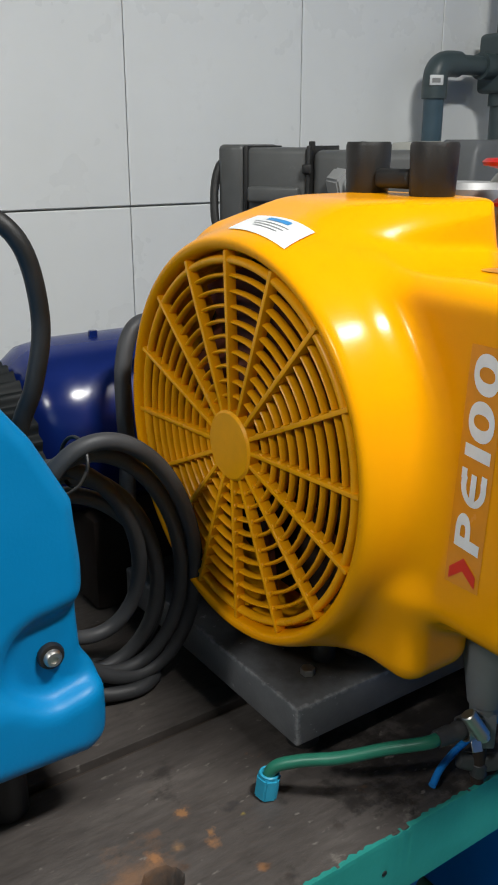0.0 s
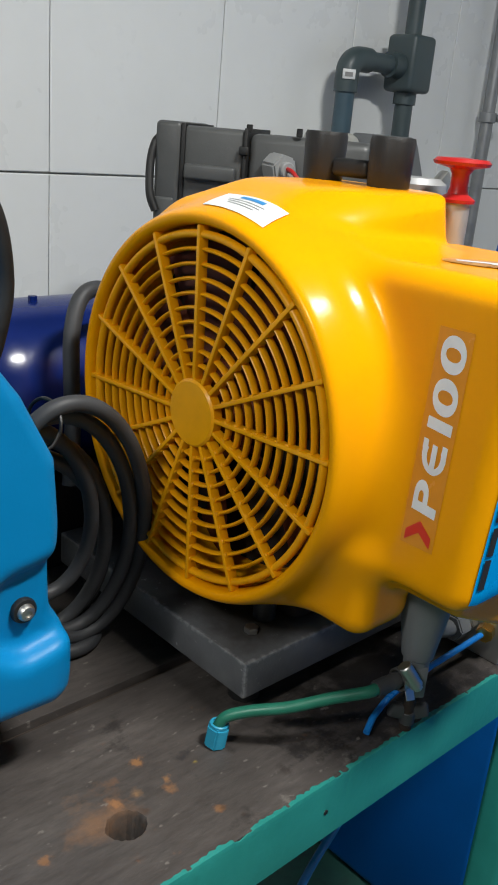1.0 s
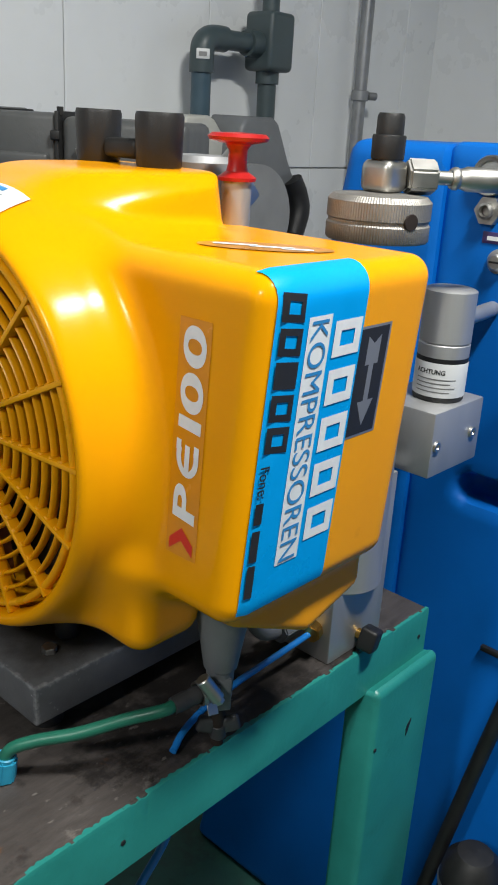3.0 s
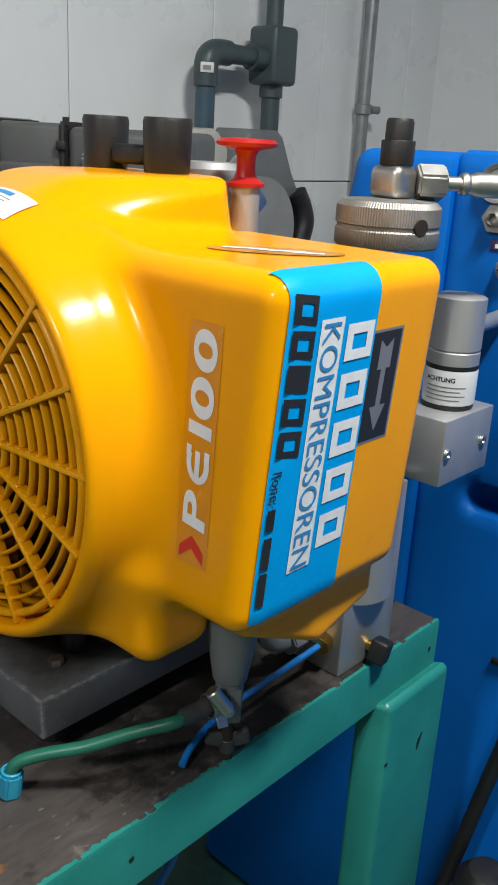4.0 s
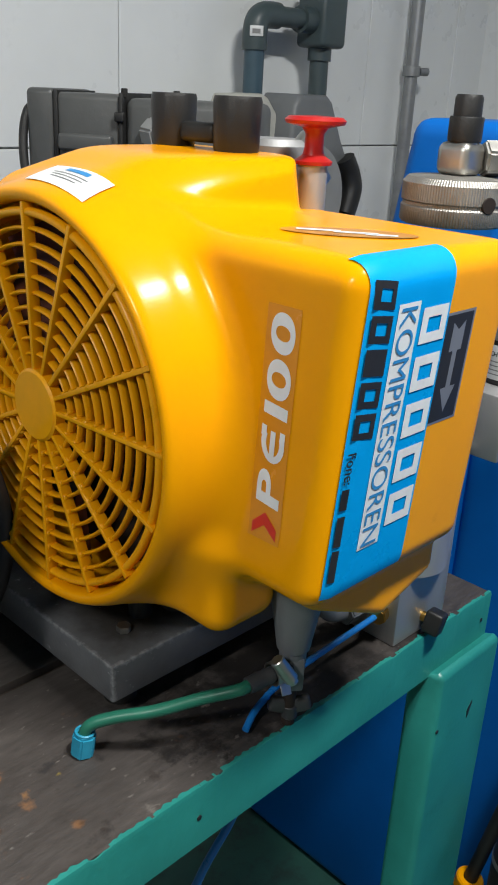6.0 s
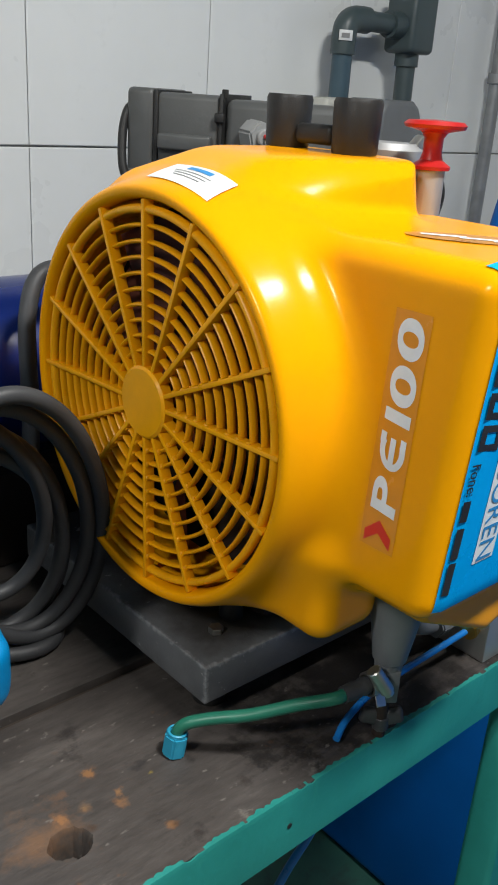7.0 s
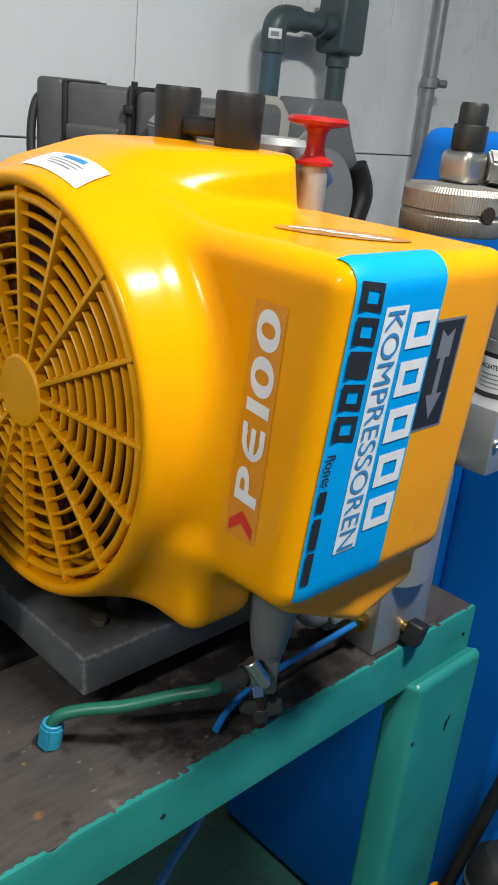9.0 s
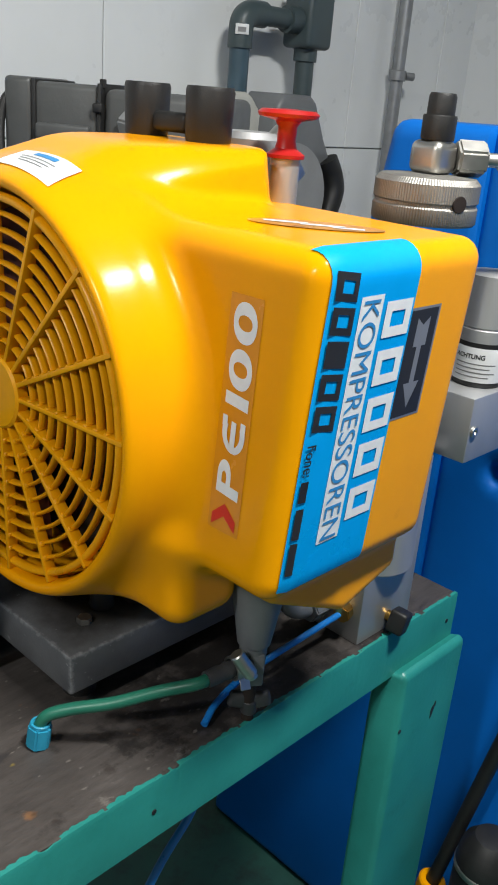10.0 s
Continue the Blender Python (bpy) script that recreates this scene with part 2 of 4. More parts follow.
# ---- building helpers ----
def part(name, bm, material, parent=None, label="", smooth=True):
    """Links a bmesh, given in world coordinates, as one mesh object under a thing or a part."""
    me = bpy.data.meshes.new(name)
    if isinstance(bm, tuple):
        me.from_pydata([tuple(v) for v in bm[0]], [], [tuple(int(i) for i in f) for f in bm[1]])
    else:
        bmesh.ops.recalc_face_normals(bm, faces=bm.faces)
        bm.to_mesh(me)
        bm.free()
    me.update()
    if material:
        me.materials.append(material)
    if smooth:
        me.shade_smooth()
        try:
            me.set_sharp_from_angle(angle=radians(38))
        except Exception:
            pass
    ob = new(name, me)
    if parent:
        adopt(ob, parent)
    if label:
        ob["label"] = label
    return ob


def adopt(ob, parent):
    ob.parent = parent
    base = Vector(parent.get("base", (0, 0, 0)))
    ob.matrix_parent_inverse = Matrix.Translation(-base)


def thing(name, base, label, category, group="", kind=""):
    ob = new(name)
    ob.empty_display_size = 0.02
    ob.location = base
    ob["base"] = tuple(base)
    return tagged(ob, label, category, group, kind)


def rbox(x0, x1, y0, y1, z0, z1, r=0.002, seg=2, bm=None):
    bm = bm or bmesh.new()
    m = pose((x0 + x1) / 2, (y0 + y1) / 2, (z0 + z1) / 2) @ Matrix.Diagonal((x1 - x0, y1 - y0, z1 - z0, 1))
    made = bmesh.ops.create_cube(bm, size=1, matrix=m)
    if r:
        edges = list({e for v in made["verts"] for e in v.link_edges})
        bmesh.ops.bevel(bm, geom=edges, offset=r, segments=seg, affect="EDGES", profile=0.5)
    return bm


def turned(bm, m):
    bmesh.ops.transform(bm, matrix=m, verts=bm.verts)
    return bm


def lathe(profile, centre, axis=(0, 0, 1), n=40, bm=None, lobes=0, depth=0.0):
    """A turned shape: (radius, height) pairs along axis from centre; lobes gives a scalloped grip."""
    bm = bm or bmesh.new()
    q = Vector((0, 0, 1)).rotation_difference(Vector(axis)).to_matrix().to_4x4()
    m = Matrix.Translation(centre) @ q
    rings = []
    for r, h in profile:
        if r <= 1e-6:
            rings.append([bm.verts.new(m @ Vector((0, 0, h)))])
        else:
            rings.append([bm.verts.new(m @ Vector((rr * math.cos(a), rr * math.sin(a), h))) for i in range(n)
                          for a in (2 * math.pi * i / n,) for rr in (r * (1 - depth * (0.5 + 0.5 * math.cos(lobes * a))) if lobes else r,)])
    for a, b in zip(rings, rings[1:]):
        for i in range(n):
            j = (i + 1) % n
            if len(a) == 1 and len(b) == 1:
                continue
            if len(a) == 1:
                bm.faces.new((a[0], b[i], b[j]))
            elif len(b) == 1:
                bm.faces.new((a[i], a[j], b[0]))
            else:
                bm.faces.new((a[i], a[j], b[j], b[i]))
    return bm


def cyl(p, axis, r, h, bev=0.0015, n=36, bm=None):
    return lathe([(0, 0), (r - bev, 0), (r, bev), (r, h - bev), (r - bev, h), (0, h)], p, axis, n, bm)


def hexagon(p, axis, flat, h, bm=None, spin=0.0):
    bm = bm or bmesh.new()
    r = flat / math.sqrt(3)
    q = Vector((0, 0, 1)).rotation_difference(Vector(axis)).to_matrix().to_4x4()
    m = Matrix.Translation(p) @ q @ pose(0, 0, 0, 0, 0, spin)
    made = bmesh.ops.create_cone(bm, cap_ends=True, segments=6, radius1=r, radius2=r, depth=h, matrix=m @ pose(0, 0, h / 2))
    edges = list({e for v in made["verts"] for e in v.link_edges})
    bmesh.ops.bevel(bm, geom=edges, offset=min(flat, h) * 0.08, segments=2, affect="EDGES")
    return bm


def glide(points, per=10):
    """Points on a smooth curve through the given ones."""
    P = [Vector(p) for p in points]
    P = [2 * P[0] - P[1], *P, 2 * P[-1] - P[-2]]
    out = []
    for a, b, c, d in zip(P, P[1:], P[2:], P[3:]):
        for i in range(per):
            t = i / per
            out.append(0.5 * (2 * b + (c - a) * t + (2 * a - 5 * b + 4 * c - d) * t * t + (3 * b - a - 3 * c + d) * t ** 3))
    return out + [P[-2]]


def tube(points, r, n=14, per=10, smoothed=True, bm=None):
    bm = bm or bmesh.new()
    P = glide(points, per) if smoothed else [Vector(p) for p in points]
    side, rings = None, []
    for i, p in enumerate(P):
        t = (P[min(i + 1, len(P) - 1)] - P[max(i - 1, 0)]).normalized()
        if side is None:
            side = t.orthogonal().normalized()
        side = (side - t * side.dot(t)).normalized()
        up = t.cross(side)
        rings.append([bm.verts.new(p + r * (math.cos(a) * side + math.sin(a) * up)) for a in (2 * math.pi * k / n for k in range(n))])
    for a, b in zip(rings, rings[1:]):
        for k in range(n):
            bm.faces.new((a[k], a[(k + 1) % n], b[(k + 1) % n], b[k]))
    bm.faces.new(rings[0][::-1])
    bm.faces.new(rings[-1])
    return bm


def extrude_outline(outline, y0, y1, bev=0.006, seg=3):
    """A plate with an outline in x and z, from y0 to y1."""
    bm = bmesh.new()
    vs = [bm.verts.new((x, y0, z)) for x, z in outline]
    f = bm.faces.new(vs)
    ext = bmesh.ops.extrude_face_region(bm, geom=[f])
    bmesh.ops.translate(bm, vec=(0, y1 - y0, 0), verts=[v for v in ext["geom"] if isinstance(v, bmesh.types.BMVert)])
    bmesh.ops.recalc_face_normals(bm, faces=bm.faces)
    if bev:
        edges = [e for e in bm.edges if abs(e.verts[0].co.y - e.verts[1].co.y) < 1e-6]
        bmesh.ops.bevel(bm, geom=edges, offset=bev, segments=seg, affect="EDGES", profile=0.5)
    return bm


# ---- smooth solids from distance fields ----
def d_box(P, lo, hi, r):
    lo, hi = np.array(lo), np.array(hi)
    q = np.abs(P - (lo + hi) / 2) - (hi - lo) / 2 + r
    return np.linalg.norm(np.maximum(q, 0), axis=-1) + np.minimum(q.max(-1), 0) - r


def d_cyl_x(P, y, z, x0, x1, radius, r):
    a = np.hypot(P[..., 1] - y, P[..., 2] - z) - radius + r
    b = np.abs(P[..., 0] - (x0 + x1) / 2) - (x1 - x0) / 2 + r
    return np.hypot(np.maximum(a, 0), np.maximum(b, 0)) + np.minimum(np.maximum(a, b), 0) - r


def blend(a, b, k):
    h = np.maximum(k - np.abs(a - b), 0) / k
    return np.minimum(a, b) - h * h * k / 4


def carve(a, b, k=0.004):
    return -blend(-a, b, k)


def field_mesh(field, lo, hi, step):
    """A surface-net mesh of field = 0 inside a box."""
    n = [int(math.ceil((b - a) / step)) + 1 for a, b in zip(lo, hi)]
    axes = [lo[i] + step * np.arange(n[i]) for i in range(3)]
    G = np.stack(np.meshgrid(*axes, indexing="ij"), -1)
    V = field(G)
    S = V < 0
    acc = np.zeros((n[0] - 1, n[1] - 1, n[2] - 1, 3))
    cnt = np.zeros((n[0] - 1, n[1] - 1, n[2] - 1))
    for ax in range(3):
        sl0 = [slice(None)] * 3
        sl1 = [slice(None)] * 3
        sl0[ax], sl1[ax] = slice(0, -1), slice(1, None)
        a, b = V[tuple(sl0)], V[tuple(sl1)]
        cross = S[tuple(sl0)] != S[tuple(sl1)]
        t = np.where(cross, a / np.where(cross, a - b, 1), 0)
        pt = G[tuple(sl0)].copy()
        pt[..., ax] += t * step
        o = [i for i in range(3) if i != ax]
        for da in (0, 1):
            for db in (0, 1):
                sl = [slice(None)] * 3
                sl[o[0]] = slice(da, n[o[0]] - 1 + da)
                sl[o[1]] = slice(db, n[o[1]] - 1 + db)
                c = cross[tuple(sl)]
                cnt += c
                acc += pt[tuple(sl)] * c[..., None]
    act = cnt > 0
    idx = np.full(act.shape, -1)
    idx[act] = np.arange(act.sum())
    verts = acc[act] / cnt[act][:, None]
    quads = []
    for ax in range(3):
        o = [(ax + 1) % 3, (ax + 2) % 3]
        sl0 = [slice(1, -1)] * 3
        sl1 = [slice(1, -1)] * 3
        sl0[ax], sl1[ax] = slice(0, -1), slice(1, None)
        a, b = S[tuple(sl0)], S[tuple(sl1)]
        for flip in (False, True):
            hit = (a & ~b) if not flip else (~a & b)
            I = np.argwhere(hit)
            if not len(I):
                continue
            base = I.copy()
            for k in o:
                base[:, k] += 1
            def cell(d0, d1):
                c = base.copy()
                c[:, o[0]] -= d0
                c[:, o[1]] -= d1
                return idx[c[:, 0], c[:, 1], c[:, 2]]
            q = [cell(1, 1), cell(0, 1), cell(0, 0), cell(1, 0)]
            quads.append(np.stack(q if not flip else q[::-1], 1))
    for _ in range(3):
        verts = verts - settle(field, verts) * 0.9
    return verts, np.concatenate(quads)


def settle(field, P):
    e = 1e-4
    f = field(P)
    g = np.stack([(field(P + np.eye(3)[i] * e) - f) / e for i in range(3)], -1)
    return np.clip(f, -0.003, 0.003)[:, None] * g / np.maximum((g * g).sum(-1, keepdims=True), 0.2)


def cast(field, P, D, steps=60):
    """Points where rays from P along D first meet the solid."""
    P = np.array(P, float)
    D = np.array(D, float) / np.linalg.norm(D, axis=-1, keepdims=True)
    for _ in range(steps):
        P = P + D * np.maximum(field(P), 0.0)[:, None] * 0.8
    return P


def flat_text(body, size=1.0, extra=0.0, squeeze=1.0):
    """A word as vertices and faces in x and y, at a baseline of zero, starting at zero."""
    cu = bpy.data.curves.new("word", "FONT")
    cu.body, cu.size, cu.offset = body, size, extra
    ob = new("word", cu)
    me = bpy.data.meshes.new_from_object(ob.evaluated_get(bpy.context.evaluated_depsgraph_get()))
    V = np.array([v.co[:2] for v in me.vertices])
    F = [tuple(p.vertices) for p in me.polygons]
    bpy.data.objects.remove(ob)
    bpy.data.curves.remove(cu)
    bpy.data.meshes.remove(me)
    V[:, 0] = (V[:, 0] - V[:, 0].min()) * squeeze
    V[:, 1] -= V[:, 1].min()
    return V, F


def grid_patch(u0, u1, v0, v1, nu, nv):
    U, W = np.meshgrid(np.linspace(u0, u1, nu + 1), np.linspace(v0, v1, nv + 1), indexing="ij")
    V = np.stack([U.ravel(), W.ravel()], 1)
    F = [(i * (nv + 1) + j, (i + 1) * (nv + 1) + j, (i + 1) * (nv + 1) + j + 1, i * (nv + 1) + j + 1) for i in range(nu) for j in range(nv)]
    return V, F


# ---- room ----
WALL_Y, EAST_X = 1.480, 2.478


def structure(name, bm, material, label, category, smooth=False):
    return tagged(part(name, bm, material, smooth=smooth), label, category, kind="structure")


structure("floor", rbox(-2.3, 2.7, -2.1, 1.6, -0.1, 0.0, 0), FLOOR_PAINT, "dark green painted concrete workshop floor", "floor")
structure("ceiling", rbox(-2.3, 2.7, -2.1, 1.6, 2.75, 2.85, 0), PLASTER, "plain grey plastered ceiling above the workshop", "ceiling")
wall_north = structure("wall_north", rbox(-2.3, EAST_X, WALL_Y + 0.008, WALL_Y + 0.15, 0, 2.75, 0), GROUT, "wall behind the bench, white tiles with grey grout", "wall")
wall_east = structure("wall_east", rbox(EAST_X + 0.008, EAST_X + 0.15, -2.1, WALL_Y + 0.15, 0, 2.75, 0), GROUT, "side wall with white tiles and grey grout", "wall")
structure("wall_south", rbox(-2.3, EAST_X, -2.1, -2.0, 0, 2.75, 0), PLASTER, "plain grey wall behind the camera", "wall")
structure("wall_west", rbox(-2.3, -2.2, -2.0, WALL_Y, 0, 2.75, 0), PLASTER, "plain grey wall closing the room", "wall")
for (px, py, pz), _ in LAMPS:
    fixture = thing("ceiling_light", (px, py, 2.75), "long white lamp fixture on the ceiling, lit", "ceiling light", "ceiling lights")
    part("housing", rbox(px - 0.28, px + 0.28, py - 0.12, py + 0.12, 2.64, 2.75, 0.008), PLASTER, fixture)
    part("diffuser", rbox(px - 0.25, px + 0.25, py - 0.09, py + 0.09, 2.625, 2.64, 0.003), LAMP_GLOW, fixture, "glowing white diffuser")

# ---- the bench ----
BZ, EDGE_Y, END_X, BACK_Y = 0.85, 0.398, 0.885, 1.25
bench = thing("workbench", (0, 0.7, 0), "sturdy workbench with worn brown top and teal painted steel frame", "workbench")


def bench_plank(y0, y1):
    return rbox(-1.3, END_X - 0.0015, y0, y1, BZ - 0.045, BZ, 0.0015, 2)


def drilled_plank(y0, y1, hx, hy, r):
    """The front plank with a worn hole through it."""
    bm = bmesh.new()
    rng = random.Random(8)
    x0, x1, xa, xb = -1.3, END_X - 0.0015, hx - 0.06, hx + 0.06
    n = 40
    top = BZ
    def ring(r_of, z):
        return [bm.verts.new((hx + r_of[i] * math.cos(2 * math.pi * i / n), hy + r_of[i] * math.sin(2 * math.pi * i / n) * 0.9, z)) for i in range(n)]
    def rim(i):
        c, s = math.cos(2 * math.pi * i / n), math.sin(2 * math.pi * i / n)
        k = min((0.06 / abs(c)) if abs(c) > 1e-6 else 9, ((y1 - hy) if s > 0 else (hy - y0)) / max(abs(s), 1e-6))
        return bm.verts.new((hx + k * c, hy + k * s, top))
    outer = [rim(i) for i in range(n)]
    corners = [(xb, y1), (xa, y1), (xa, y0), (xb, y0)]
    rr = [r * (1 + 0.10 * noise.noise((3 * math.cos(2 * math.pi * i / n), 3 * math.sin(2 * math.pi * i / n), 0)) + rng.uniform(-0.03, 0.03)) for i in range(n)]
    loops = [outer, ring([q * 1.08 for q in rr], top), ring([q * 0.98 for q in rr], top - 0.003), ring([q * 0.92 for q in rr], top - 0.03)]
    for a, b in zip(loops, loops[1:]):
        for i in range(n):
            bm.faces.new((a[i], a[(i + 1) % n], b[(i + 1) % n], b[i]))
    bm.faces.new(loops[-1])
    for cx, cy in corners:
        c = bm.verts.new((cx, cy, top))
        near = sorted(outer, key=lambda v: (v.co - c.co).length)[:2]
        bm.faces.new((c, *near))
    for a, b in ((x0, xa), (xb, x1)):
        rbox(a, b, y0, y1, BZ - 0.045, BZ, 0, 1, bm)
    return bm


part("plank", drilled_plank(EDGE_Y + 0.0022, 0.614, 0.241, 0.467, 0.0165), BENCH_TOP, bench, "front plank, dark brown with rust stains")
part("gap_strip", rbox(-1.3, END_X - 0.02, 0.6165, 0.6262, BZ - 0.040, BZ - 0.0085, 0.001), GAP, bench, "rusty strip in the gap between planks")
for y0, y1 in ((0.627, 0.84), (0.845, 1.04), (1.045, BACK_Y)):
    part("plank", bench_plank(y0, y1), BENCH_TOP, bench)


def chipped_edge():
    """The painted front face, with a ragged paint line along its upper rim."""
    bm = bmesh.new()
    xs = np.arange(-1.3, END_X + 0.0001, 0.0022)
    rows = []
    for x in xs:
        chip = 0.0022 * noise.noise((x * 110, 0, 0)) + 0.0035 * max(0, noise.noise((x * 22, 3, 0)))
        # where the paint has flaked off, the rim drops below the planks
        flaked = min(0.0034, max(0.0, 0.008 * (0.6 * noise.noise((x * 34, 9, 0)) + 0.4 * noise.noise((x * 120, 2, 0)) - 0.10)))
        top = BZ + 0.0008 - flaked
        y_top = EDGE_Y + 0.0025 + abs(chip) * (0.4 if flaked > 0.001 else 2.0)
        prof = [(EDGE_Y + 0.03, BZ - 0.067), (EDGE_Y + 0.004, BZ - 0.067), (EDGE_Y, BZ - 0.063), (EDGE_Y, top - 0.0035), (EDGE_Y + 0.0012, top), (y_top + 0.002, top), (y_top + 0.002, BZ - 0.02), (EDGE_Y + 0.03, BZ - 0.02)]
        rows.append([bm.verts.new((x, y, z)) for y, z in prof])
    n = len(rows[0])
    for a, b in zip(rows, rows[1:]):
        for i in range(n):
            bm.faces.new((a[i], a[(i + 1) % n], b[(i + 1) % n], b[i]))
    bm.faces.new(rows[0])
    bm.faces.new(rows[-1])
    return bm


part("front_rail", chipped_edge(), TEAL, bench, "teal painted front edge with chipped paint")
part("end_rail", rbox(END_X - 0.012, END_X, EDGE_Y + 0.03, BACK_Y, BZ - 0.067, BZ - 0.0455, 0.002), TEAL, bench)
part("under_frame", rbox(-1.3, END_X - 0.02, EDGE_Y + 0.05, BACK_Y - 0.03, BZ - 0.09, BZ - 0.046, 0.003), TEAL, bench)
LEG_Y = 0.380
for x0, y0 in ((0.763, LEG_Y), (-1.25, LEG_Y), (0.763, 1.16), (-1.25, 1.16)):
    bm = rbox(x0, x0 + 0.129, y0, y0 + 0.046, 0, 0.783 if y0 > 1 else 0.797, 0.008, 4)
    for v in bm.verts:
        if v.co.z > 0.7 and y0 < 1:
            v.co.z -= 0.0 + max(0, (y0 + 0.017 - v.co.y)) * 0.15
            if v.co.y > y0 + 0.017:
                v.co.z = min(v.co.z, 0.782)
    part("leg", bm, TEAL, bench)
for hx, hz in ((0.411, 0.818), (0.868, 0.818)):
    part("rivet_hole", cyl((hx, EDGE_Y - 0.0008, hz), (0, 1, 0), 0.0026, 0.002, 0.0003, 14), BLACK, bench, "small dark hole in the teal rail")
part("paint_chip", cyl((0.770, LEG_Y - 0.0006, 0.716), (0, 1, 0), 0.0025, 0.0015, 0.0003, 10), BLACK, bench)
chip = lathe([(0, 0), (0.007, 0), (0.006, 0.0012), (0, 0.0012)], (0, 0, 0), (0, 1, 0), 9, lobes=3, depth=0.5)
part("paint_chip", turned(turned(chip, Matrix.Diagonal((0.55, 1, 2.0, 1))), pose(0.839, LEG_Y - 0.0008, 0.712, 0, 20, 0)), BLACK, bench, "dark chip in the teal paint")
# ---- the yellow compressor ----
CY, CZ, FX = 0.5986, 1.140, 0.386
machine = thing("compressor", (0.55, 0.62, BZ), "portable air compressor with yellow plastic shroud on grey base plate", "compressor")


LEAN_X = 0.058


def shroud_field(P):
    x, y, z = P[..., 0], P[..., 1], P[..., 2]
    barrel = d_cyl_x(P, CY, CZ, FX, 0.580, 0.1915, 0.006)
    rad = np.hypot(y - CY, z - CZ)
    barrel = -blend(-barrel, -((rad - 0.178) * 0.90 - (x - 0.391) * 0.434), 0.014)
    # the box leans a little: its top sits further along the bench and nearer its front
    Q = P.copy()
    Q[..., 0] = x - LEAN_X * (z - 1.175)
    Q[..., 1] = y - 0.035 * (1.25 - z)
    box = d_box(Q, (0.444, 0.310, 1.045), (0.642, 0.62, 1.301), 0.019)
    d = blend(barrel, box, 0.026)
    # raised hood with a sloping front and cheeks
    hood = d_box(P, (0.413, 0.470, 1.15), (0.611, 0.735, 1.36), 0.010)
    slope = (z - 1.347) * 0.94 - (x - 0.486) * 0.34
    cheek = ((z - 1.347) * 0.20 - (y - 0.501) * 0.95 - (x - 0.54) * 0.24)
    far = (z - 1.347) * 0.70 + (y - 0.650) * 0.71
    for cut, soft in ((slope, 0.016), (cheek, 0.060), (far, 0.007), (z - 1.347, 0.006)):
        hood = -blend(-hood, -cut, soft)
    d = blend(d, hood, 0.006)
    # lower lobe beside the barrel and the skirt below the box
    lobe = d_box(P, (0.431, 0.405, 0.979), (0.508, 0.52, 1.075), 0.021)
    d = blend(d, lobe, 0.024)
    skirt = d_box(P, (0.46, 0.334, 0.97), (0.628, 0.405, 1.10), 0.010)
    skirt = -blend(-skirt, (z - 0.990 - np.maximum(0.46 * (0.556 - x), 0.30 * (x - 0.556))) * 0.9, 0.008)
    d = blend(d, skirt, 0.012)
    # fan opening
    hole = d_cyl_x(P, CY, CZ, 0.2, 0.475, 0.176, 0.004)
    return carve(d, hole, 0.006)


shroud = part("shroud", field_mesh(shroud_field, (0.365, 0.280, 0.925), (0.670, 0.815, 1.370), 0.0036), YELLOW, machine, "glossy yellow moulded plastic shroud")
shroud.data.shade_smooth()
# near-black disc paints in the shade of the deep fan housing
part("shade_disc", lathe([(0.166, 0.065), (0.05, 0.071), (0, 0.071)], (0.4025, CY, CZ), (1, 0, 0), 48), DARK, machine, "near-black disc, coloured as the shade inside the fan housing")
part("cowl_wall", lathe([(0.1665, 0.0), (0.1665, 0.066), (0.160, 0.066)], (0.4025, CY, CZ), (1, 0, 0), 64), GRILLE, machine, "yellow inner wall of the fan housing")
fan = part("fan_hub", lathe([(0, 0), (0.045, 0), (0.05, 0.006), (0.05, 0.045)], (0.425, CY, CZ), (1, 0, 0), 32), RUST_RED, machine, "dark red fan hub")
for i in range(7):
    blade = bmesh.new()
    a0 = 2 * math.pi * i / 7
    grid = [[blade.verts.new((0.428 + 0.035 * s, CY + r * math.cos(a0 + 0.55 * s + 0.3 * r), CZ + r * math.sin(a0 + 0.55 * s + 0.3 * r))) for s in (0, 0.5, 1)] for r in (0.045, 0.10, 0.155)]
    for p, q in zip(grid, grid[1:]):
        for k in range(2):
            blade.faces.new((p[k], p[k + 1], q[k + 1], q[k]))
    bmesh.ops.solidify(blade, geom=blade.faces[:], thickness=0.003)
    part("blade", blade, RUST_RED, fan)

part("rolled_lip", lathe([(0.1675, 0.440), (0.1675, 0.399), (0.1688, 0.3935), (0.1705, 0.3912), (0.1728, 0.3898), (0.1755, 0.3897), (0.1780, 0.3912), (0.1800, 0.3940), (0.1818, 0.3978), (0.1840, 0.4045)], (0, CY, CZ), (1, 0, 0), 128), YELLOW, machine, "smooth rolled lip round the fan opening")
guard = part("fan_guard", lathe([(0.1600 + 0.0036 * math.cos(a), 0.0050 * math.sin(a)) for a in np.linspace(0, 2 * math.pi, 17)], (0.3985, CY, CZ), (1, 0, 0), 96), GRILLE, machine, "yellow plastic fan guard with ribs and rings")
RIB_A = 2.5
RING_R = [0.0440 + 0.01288 * k for k in range(9)]


def rib_mesh():
    bm = rbox(0.3925, 0.4030, -0.0021, 0.0021, 0.030, 0.1680, 0.0010, 2)
    for rr in RING_R:
        rbox(0.3935, 0.4010, -0.0019, 0.0034, rr - 0.0024, rr + 0.0024, 0.0009, 1, bm)
    return bm


